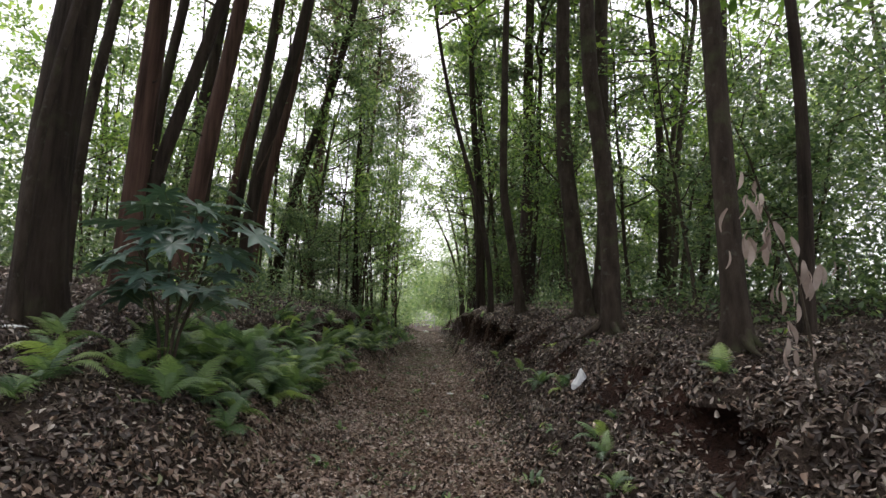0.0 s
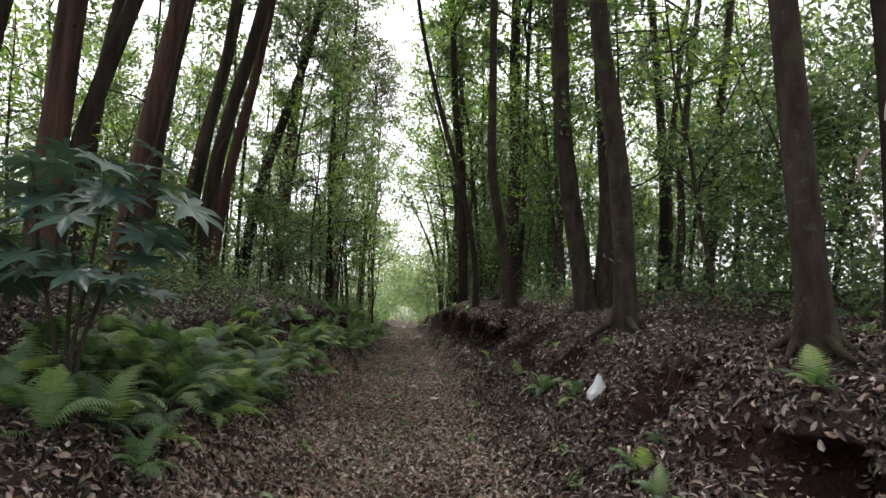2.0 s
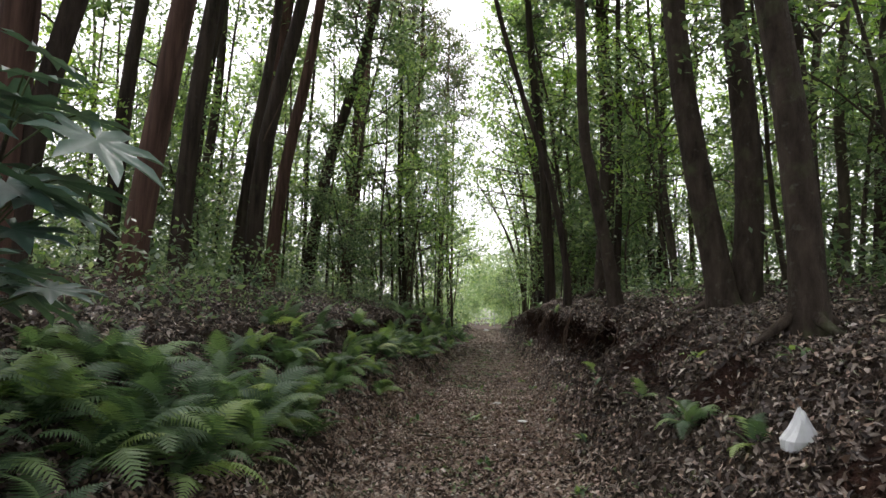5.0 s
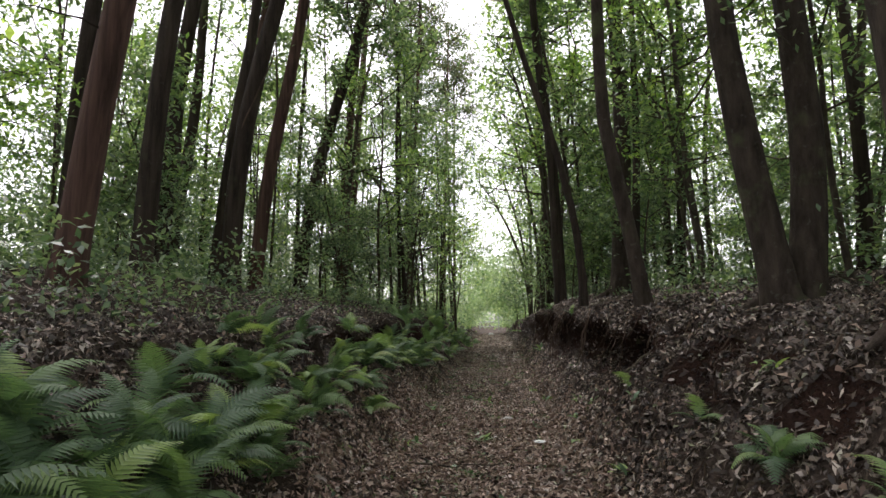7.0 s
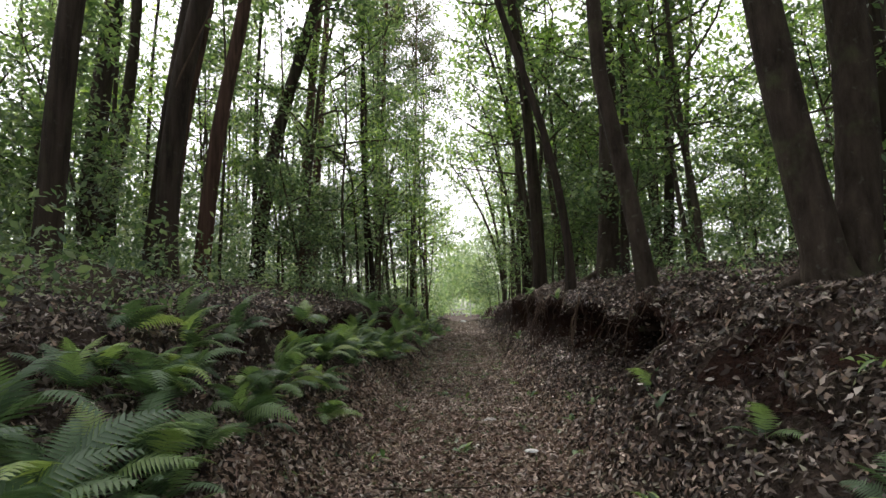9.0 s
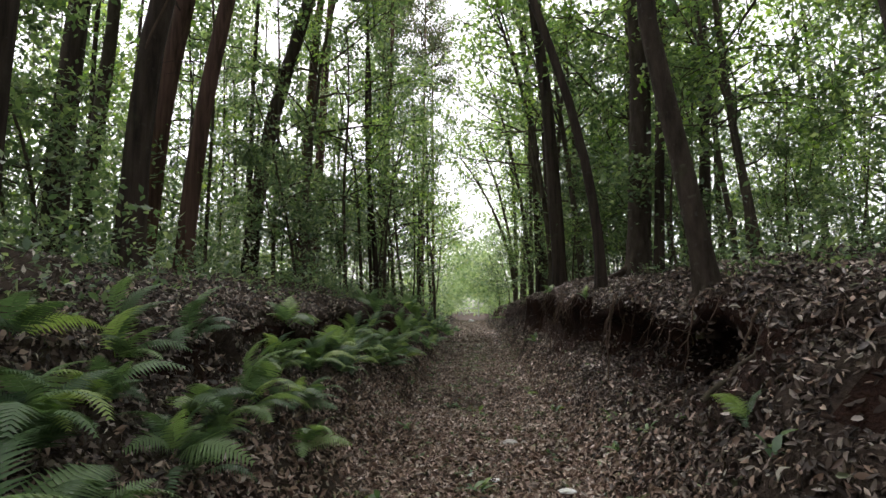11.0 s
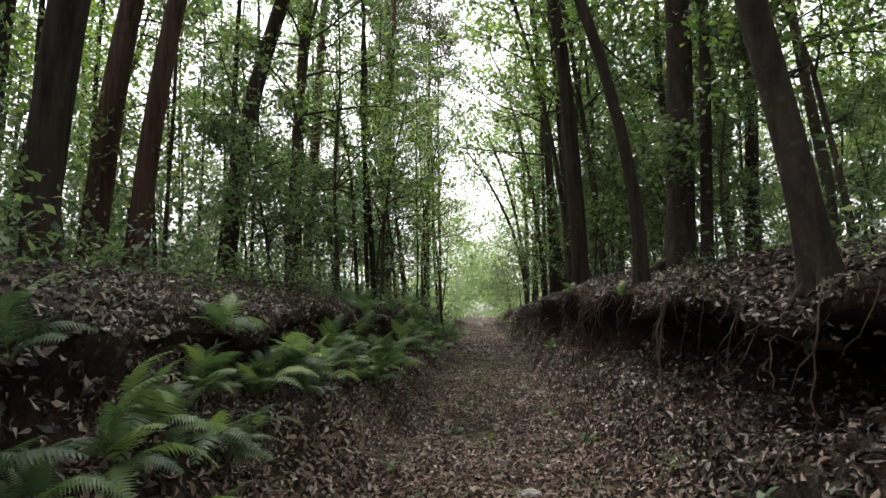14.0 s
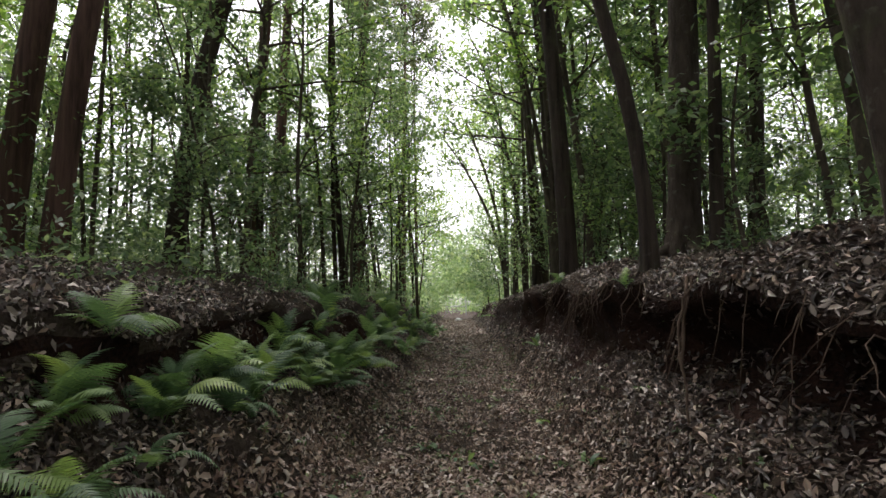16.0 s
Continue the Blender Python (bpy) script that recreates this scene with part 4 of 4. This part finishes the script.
# the fern bank: thick patches along the slope
k = 0
for y0, y1, x0, x1, number, size in ((5.2, 8.2, -3.1, -2.0, 30, 0.9), (8.0, 9.8, -2.75, -1.95, 14, 0.85), (9.9, 12.2, -2.75, -2.1, 9, 0.7), (12.8, 15.4, -2.7, -2.2, 12, 0.75), (15.4, 20, -2.65, -2.05, 26, 0.85), (20, 30, -3.1, -2.1, 32, 1.0), (30, 46, -3.4, -2.3, 20, 1.15)):
    for _ in range(number):
        fern(pick.uniform(x0, x1), pick.uniform(y0, y1), size * pick.uniform(0.75, 1.2), pick.randint(6, 9), 200 + k)
        k += 1
for x, y, size, count, face in ((-2.95, 4.2, 0.6, 7, None), (-3.05, 4.75, 0.7, 7, None), (-3.2, 5.1, 0.8, 6, None), (-3.7, 5.8, 0.8, 6, None), (-2.75, 6.9, 0.7, 3, None), (-1.95, 5.6, 0.75, 7, None),
                             (-2.95, 10.7, 0.75, 5, -20), (-2.6, 11.0, 0.8, 5, -35), (-2.85, 11.5, 0.8, 6, -10), (-2.45, 11.7, 0.75, 6, -20), (-2.7, 12.2, 0.8, 6, -15), (-2.3, 12.4, 0.8, 7, -30), (-2.15, 11.2, 0.7, 5, -40),
                             (-2.5, 12.9, 0.85, 6, -20), (-2.2, 13.3, 0.85, 7, -30), (-2.6, 13.8, 0.8, 6, -10), (-1.95, 12.6, 0.7, 6, -30), (-3.1, 11.9, 0.7, 4, 0), (-2.45, 10.3, 0.6, 4, -30)):
    fern(x, y, size, count, 300 + k, face=face)
    k += 1
for x, y, size, count in ((1.6, 8.0, 0.5, 7), (1.45, 8.95, 0.62, 12), (1.3, 9.9, 0.5, 5), (2.35, 5.1, 0.5, 6), (1.5, 5.8, 0.45, 7), (1.42, 5.2, 0.4, 6), (1.35, 4.7, 0.42, 6), (1.7, 5.9, 0.35, 5), (1.15, 11.5, 0.5, 6), (1.1, 17.0, 0.5, 4), (0.95, 20.5, 0.5, 5), (0.8, 23.0, 0.6, 5)):
    fern(x, y, size, count, 400 + k, "small bright green fern on the earth bank", None, "small ferns of the earth bank")
    k += 1


# ---- palmate-leaved shrub ----
def palmate_mesh(rng, radius):
    """A hand-shaped leaf with eight pointed lobes, slightly cupped."""
    vs, fs = [(0, 0, 0)], []
    lobes = 8
    ring = []
    for q in range(lobes):
        a = math.radians(-150 + 300 * q / (lobes - 1))
        long = radius * (0.72 + 0.28 * math.cos(a * 0.6))
        for da, rr, dz in ((-0.30, 0.45, -0.02), (-0.16, 0.72, -0.01), (0.0, 1.0, -0.12), (0.16, 0.72, -0.01)):
            ring.append((math.cos(a + da) * long * rr, math.sin(a + da) * long * rr, dz * radius + 0.05 * radius * rr))
    o = len(vs)
    vs += ring
    ribs = len(vs)
    for q in range(lobes):
        a = math.radians(-150 + 300 * q / (lobes - 1))
        vs.append((math.cos(a) * radius * 0.5, math.sin(a) * radius * 0.5, -0.03 * radius))
    for q in range(lobes):
        b = o + q * 4
        fs += [(0, b, b + 1, ribs + q), (ribs + q, b + 1, b + 2), (ribs + q, b + 2, b + 3)]
        nxt = b + 4 if q < lobes - 1 else None
        fs.append((0, ribs + q, b + 3) if nxt is None else (0, ribs + q, b + 3, nxt))
    return mesh_of("palmate_leaf", vs, fs, BIG_LEAF, shade=True)


PALM = [palmate_mesh(np.random.default_rng(3), 0.35), palmate_mesh(np.random.default_rng(4), 0.30)]
shrub_z = ground_at(-2.75, 6.1)
aralia = thing("palmate_shrub", (-2.75, 6.1, shrub_z + 0.02), "shrub with large dark blue-green palmate leaves on long stalks", "shrub")
r = random.Random(9)
stems = []
for k in range(4):
    a = k * 1.7 + 0.4
    pts = [(0.03 * math.cos(a), 0.03 * math.sin(a), -0.05), (0.10 * math.cos(a), 0.08 * math.sin(a), 0.5), (0.26 * math.cos(a), 0.2 * math.sin(a), 1.05), (0.36 * math.cos(a), 0.26 * math.sin(a), 1.65)]
    stems.append(pts)
    child("stem", mesh_of("stem", *tube(pts, [0.02, 0.017, 0.014, 0.010], 7), TWIG, shade=True), aralia)
for k in range(52):
    if k < 12:
        a, reach, high = k * 0.75, r.uniform(0.25, 0.72), r.uniform(1.72, 2.02)
    else:
        a, reach, high = k * 2.4, r.uniform(0.35, 0.82), r.uniform(0.8, 1.62)
    tip = Vector((math.cos(a) * reach, math.sin(a) * reach * 0.7, high))
    best = min(stems, key=lambda s: (Vector(s[2]) - tip).length)
    zf = min(1.62, max(0.3, high - 0.3))
    foot = Vector([float(np.interp(zf, [p[2] for p in best], [p[q] for p in best])) for q in (0, 1)] + [zf])
    knee = foot.lerp(tip, 0.55) + Vector((0, 0, 0.08))
    pts = [foot.lerp(knee, t).lerp(knee.lerp(tip, t), t) for t in (0, 0.25, 0.5, 0.75, 1)]
    child("stalk", mesh_of("stalk", *tube(pts, np.linspace(0.006, 0.004, 5), 5), STALK, shade=True), aralia)
    s = r.uniform(0.75, 1.15)
    child("leaf", PALM[k % 2], aralia, Matrix.Translation(tip) @ pose(0, 0, 0, r.uniform(-15, 15), r.uniform(8, 40), math.degrees(a) + r.uniform(-25, 25)) @ Matrix.Diagonal((s, s, s, 1)))


# ---- withered leaves on a thin branch ----
def dead_leaf_mesh():
    vs, fs = [], []
    n = 6
    for q in range(n + 1):
        t = q / n
        w = 0.022 * math.sin(math.pi * min(1, 0.08 + t * 0.92)) ** 0.8
        for sgn in (-1, 0, 1):
            vs.append((sgn * w, 0.02 * math.sin(t * 3) + (0.008 if sgn else 0), -0.15 * t))
    for q in range(n):
        o = q * 3
        fs += [(o, o + 1, o + 4, o + 3), (o + 1, o + 2, o + 5, o + 4)]
    return mesh_of("withered_leaf", vs, fs, DEAD_LEAF, shade=True)


WITHERED = dead_leaf_mesh()
bough = thing("withered_branch", (2.42, 3.9, ground_at(2.42, 3.9)), "broken branch hung with pale withered leaves", "branch")
r = random.Random(14)
stem = [(0, 0, -0.05), (-0.05, 0.0, 0.3), (-0.12, 0.02, 0.75), (-0.32, 0, 1.15), (-0.42, 0.02, 1.32)]
child("stem", mesh_of("stem", *tube(stem, [0.011, 0.01, 0.008, 0.006, 0.004], 6), TWIG, shade=True), bough)
for cx, cz, number in ((-0.42, 1.25, 7), (-0.30, 1.05, 9), (-0.45, 0.98, 7), (-0.22, 0.68, 5), (-0.06, 0.75, 8), (0.1, 0.82, 3), (-0.2, 0.48, 3), (-0.12, 0.28, 4), (-0.36, 1.32, 4)):
    for _ in range(number):
        s = r.uniform(0.65, 1.15)
        child("leaf", WITHERED, bough, pose(cx + r.gauss(0, 0.045), r.gauss(0, 0.05), cz + r.gauss(0, 0.05), r.gauss(0, 14), r.gauss(0, 14), r.uniform(0, 360)) @ Matrix.Diagonal((s, s, s, 1)))


# ---- roots hanging out of the earth banks ----
r = random.Random(21)
for k in range(30):
    y = r.uniform(11.5, 22) if k < 22 else r.uniform(6, 11)
    toe, fx, fz, inset, lx, lz = section(RIGHT, y)
    x = lx + bend(y)
    zt = ground_at(x + 0.15, y)
    body = thing("exposed_root", (x + 0.1, y, zt - 0.03), "thin bare root hanging down the earth bank", "root", "roots of the earth bank")
    long, thick = r.uniform(0.3, 0.95) * (zt - 0.3), 0.004 + 0.016 * r.random() ** 2.5
    drift = r.gauss(0, 0.04)
    pts, px, py = [(0.12, 0, -0.04)], 0.0, 0.0
    for q in range(9):
        t = q / 8
        py += r.gauss(drift, 0.022)
        px = -0.06 - 0.10 * math.sin(t * 2.2) + r.gauss(0, 0.012) - 0.12 * t
        pts.append((px, py, 0.02 - long * t))
    child("strand", mesh_of("strand", *tube(pts, np.linspace(thick, thick * 0.4, len(pts)), 6), ROOT, shade=True), body)
    if k % 2 == 0:
        q = pts[4]
        fork = [q, (q[0] - 0.05, q[1] + 0.07, q[2] - 0.08), (q[0] - 0.06, q[1] + 0.16, q[2] - 0.22), (q[0] - 0.10, q[1] + 0.19, q[2] - 0.36)]
        child("strand", mesh_of("strand", *tube(fork, [thick * 0.6, thick * 0.5, thick * 0.4, thick * 0.2], 5), ROOT, shade=True), body)


# ---- fallen branches and sticks ----
def stick(x, y, turn, long, thick, seed, label, tilt=0.0):
    rng = np.random.default_rng(seed)
    body = thing("fallen_branch", (x, y, ground_at(x, y) + thick + 0.03), label, "branch", "fallen branches")
    pts = []
    for q in range(8):
        s = (q / 7 - 0.5) * long
        wx, wy = x + math.cos(turn) * s, y + math.sin(turn) * s
        pts.append((wx - x, wy - y, ground_at(wx, wy) - ground_at(x, y) + rng.normal(0, 0.008)))
    child("bough", mesh_of("bough", *tube(pts, np.linspace(thick, thick * 0.5, 8), 7, 0.05, rng), TWIG, shade=True), body)
    q = pts[5]
    twig = [q, (q[0] + 0.10 * math.cos(turn + 0.7), q[1] + 0.10 * math.sin(turn + 0.7), q[2] + 0.02), (q[0] + 0.24 * math.cos(turn + 0.5), q[1] + 0.24 * math.sin(turn + 0.5), q[2] + 0.03)]
    child("twig", mesh_of("twig", *tube(twig, [thick * 0.5, thick * 0.35, thick * 0.15], 5), TWIG, shade=True), body)


stick(-0.7, 11.55, 0.18, 0.95, 0.012, 1, "thin dark stick lying across the path")
stick(1.3, 12.1, 0.25, 0.5, 0.022, 2, "dark fallen branch on the foot of the bank")
stick(1.0, 8.2, 1.1, 0.7, 0.012, 3, "thin dark stick on the leaf litter")
stick(1.1, 9.0, 0.4, 0.8, 0.012, 4, "thin dark stick on the leaf litter")
stick(0.9, 12.9, 0.5, 0.8, 0.014, 5, "dark fallen branch on the foot of the bank")
stick(-2.0, 14.2, 1.2, 1.1, 0.01, 6, "thin pale stick on the fern bank")
stick(-1.7, 10.2, 0.8, 0.7, 0.009, 7, "thin stick on the leaf litter")
stick(2.2, 6.4, 0.5, 0.9, 0.014, 8, "dark stick at the edge of the bank")
stick(3.4, 7.2, 0.3, 1.3, 0.02, 9, "dark fallen branch on the woodland floor")


# ---- small litter: bag, stone, paper ----
def crumpled(name, place, size, mat, label, category, seed, peak=0.0):
    bm = bmesh.new()
    bmesh.ops.create_icosphere(bm, subdivisions=3, radius=1.0)
    for v in bm.verts:
        k = 1 + 0.28 * noise.noise(v.co * 1.8 + Vector((seed, 0, 0))) + 0.12 * noise.noise(v.co * 5 + Vector((0, seed, 0)))
        v.co *= k
        if peak and v.co.z > 0:
            v.co.x *= max(0.12, 1 - v.co.z * peak)
            v.co.y *= max(0.12, 1 - v.co.z * peak)
        v.co = Vector((v.co.x * size[0], v.co.y * size[1], max(-0.35, v.co.z) * size[2]))
    me = bpy.data.meshes.new(name)
    bm.to_mesh(me)
    bm.free()
    me.materials.append(mat)
    ob = new(name, me)
    ob.location = place
    return tagged(ob, label, category)


crumpled("plastic_bag", (1.76, 7.66, ground_at(1.76, 7.66) + 0.05), (0.115, 0.085, 0.20), PLASTIC, "crumpled white plastic bag lying on the earth bank", "bag", 2.0, 0.75)
crumpled("stone", (-0.17, 14.68, ground_at(-0.17, 14.68) + 0.03), (0.085, 0.06, 0.04), STONE, "flat pale stone half buried in the path", "stone", 5.0)
crumpled("paper_scrap", (0.22, 12.85, ground_at(0.22, 12.85) + 0.035), (0.07, 0.05, 0.02), PAPER, "small crumpled white paper scrap on the path", "litter", 7.0)
crumpled("paper_scrap", (-1.9, 72.0, ground_at(-1.9, 72.0) + 0.05), (0.3, 0.2, 0.18), PAPER, "white scrap on the far path", "litter", 8.0)


# ---- far gate across the path ----
gz = ground_at(-2.9, 100)
gate = thing("metal_gate", (-2.9, 100, gz), "low grey metal bar gate across the far end of the path", "gate")
for name, a, b, rad in (("post", (-1.5, 0, -0.1), (-1.5, 0, 1.35), 0.06), ("post", (1.5, 0, -0.1), (1.5, 0, 2.3), 0.08), ("rail", (-1.5, 0, 1.32), (1.5, 0, 1.35), 0.06), ("rail", (-1.5, 0, 0.65), (1.5, 0, 0.65), 0.04)):
    pts = [Vector(a).lerp(Vector(b), t) for t in (0, 0.33, 0.66, 1)]
    child(name, mesh_of(name, *tube(pts, [rad] * 4, 8), STEEL, shade=True), gate)


# ---- small green plants on the path and its edges ----
def blade_mesh():
    vs, fs = [], []
    for q in range(5):
        t = q / 4
        w = 0.022 * math.sin(math.pi * (0.1 + 0.9 * t)) ** 0.8
        for s in (-1, 0, 1):
            vs.append((0.12 * t, s * w, 0.05 * t - 0.06 * t * t + (0.004 if s else 0)))
    for q in range(4):
        o = q * 3
        fs += [(o, o + 1, o + 4, o + 3), (o + 1, o + 2, o + 5, o + 4)]
    return mesh_of("leaf", vs, fs, FERN, shade=True)


BLADE = blade_mesh()
r = random.Random(33)
SPOTS = [(-1.0, 17.3), (-0.62, 16.6), (0.1, 5.4), (0.25, 4.6), (-0.5, 12.9), (-0.25, 10.2), (0.35, 18.5), (-1.35, 12.4), (-1.3, 8.3), (-1.2, 6.2), (0.75, 13.4), (0.85, 14.1), (0.65, 12.1), (0.55, 16.2), (1.2, 6.5),
         (1.25, 7.0), (1.7, 9.6), (2.1, 8.4), (0.95, 5.9), (-1.45, 15.2), (0.6, 9.3), (3.3, 5.9), (-3.4, 8.4), (-3.2, 12.6), (1.05, 10.9), (0.8, 10.4), (0.9, 12.8)]
for x, y in SPOTS:
    plant = thing("woodland_plant", (x, y, ground_at(x, y)), "low woodland plant with small bright green leaves", "plant", "small plants of the path")
    for k in range(r.randint(7, 13)):
        s = r.uniform(0.5, 1.25)
        child("leaf", BLADE, plant, pose(r.gauss(0, 0.05), r.gauss(0, 0.05), r.uniform(0.0, 0.07), r.uniform(-25, 25), r.uniform(-50, 15), r.uniform(0, 360)) @ Matrix.Diagonal((s, s, s, 1)))
crumpled("paper_scrap", (-3.95, 5.55, ground_at(-3.95, 5.55) + 0.01), (0.14, 0.08, 0.02), PAPER, "flattened white litter sheet among fallen leaves", "litter", 11.0)
crumpled("paper_scrap", (-0.35, 13.3, ground_at(-0.35, 13.3) + 0.005), (0.06, 0.05, 0.015), PAPER, "small crumpled white paper scrap on the path", "litter", 12.0)


# ---- vine wound round the dark trunk ----
vx, vy = -5.16, 15.4
vine = thing("vine", (vx, vy, ground_at(vx, vy)), "pale woody vine twisting up a dark trunk", "vine")
pts = []
for k in range(30):
    t = k / 29
    z = 0.02 + 4.6 * t
    cx = 0.14 / 2.6 * min(z, 2.6) + max(0, z - 2.6) * 0.18
    rad = 0.19 - 0.02 * t + 0.02 * math.sin(k)
    pts.append((cx + rad * math.cos(0.9 + 5.5 * t), rad * math.sin(0.9 + 5.5 * t), z))
child("strand", mesh_of("strand", *tube(pts, np.linspace(0.028, 0.012, 30), 7), ROOT, shade=True), vine)


# ---- fine rootlets hanging from the lip of the earth bank ----
def rootlets(rng, n):
    pieces = []
    for y in rng.uniform(8.5, 22, n):
        xs = np.arange(0.5, 2.8, 0.04)
        zs = np.array([ground_at(x, y) for x in xs])
        k = int(np.argmax(zs[3:] - zs[:-3]))
        if zs[k + 3] - zs[k] < 0.22:
            continue
        p = np.array([xs[k + 2] - 0.02, y, zs[k + 3] - 0.05])
        d = np.array([rng.normal(-0.2, 0.25), rng.normal(0, 0.3), -1.0])
        drop = rng.uniform(0.15, 0.6)
        pts = []
        for _ in range(7):
            pts.append(p.copy())
            d = d + rng.normal(0, 0.3, 3) * np.array([1, 1, 0.3])
            p = p + d / np.linalg.norm(d) * drop / 6
        pieces.append(tube(pts, np.linspace(rng.uniform(0.003, 0.008), 0.0015, 7), 4))
    return joined(pieces)


tagged(new("rootlets", mesh_of("rootlets", *rootlets(np.random.default_rng(75), 120), ROOT, shade=True)), "fine brown rootlets hanging from the undercut earth bank", "roots", kind="stuff")


# ---- tiny seedlings strewn along the path ----
def seedlings(rng, n, each):
    y = rng.uniform(3, 34, n)
    x = np.where(rng.random(n) < 0.5, rng.normal(-0.45, 0.28, n), np.where(rng.random(n) < 0.5, rng.normal(0.75, 0.3, n), rng.normal(-1.5, 0.3, n))) - 0.012 * y
    z = np.array([ground_at(p, q) for p, q in zip(x, y)])
    c = np.repeat(np.stack([x, y, z + 0.03], -1), each, axis=0) + rng.normal(0, 0.045, (n * each, 3)) * np.array([1, 1, 0.35])
    c[:, 2] = np.maximum(c[:, 2], np.repeat(z, each) + 0.012)
    return leaves(rng, c, 0.05, 0.1)


tagged(new("seedlings", mesh_of("seedlings", *seedlings(np.random.default_rng(71), 520, 9), LEAF_DARK)), "tiny green seedlings between the fallen leaves", "seedlings", kind="stuff")
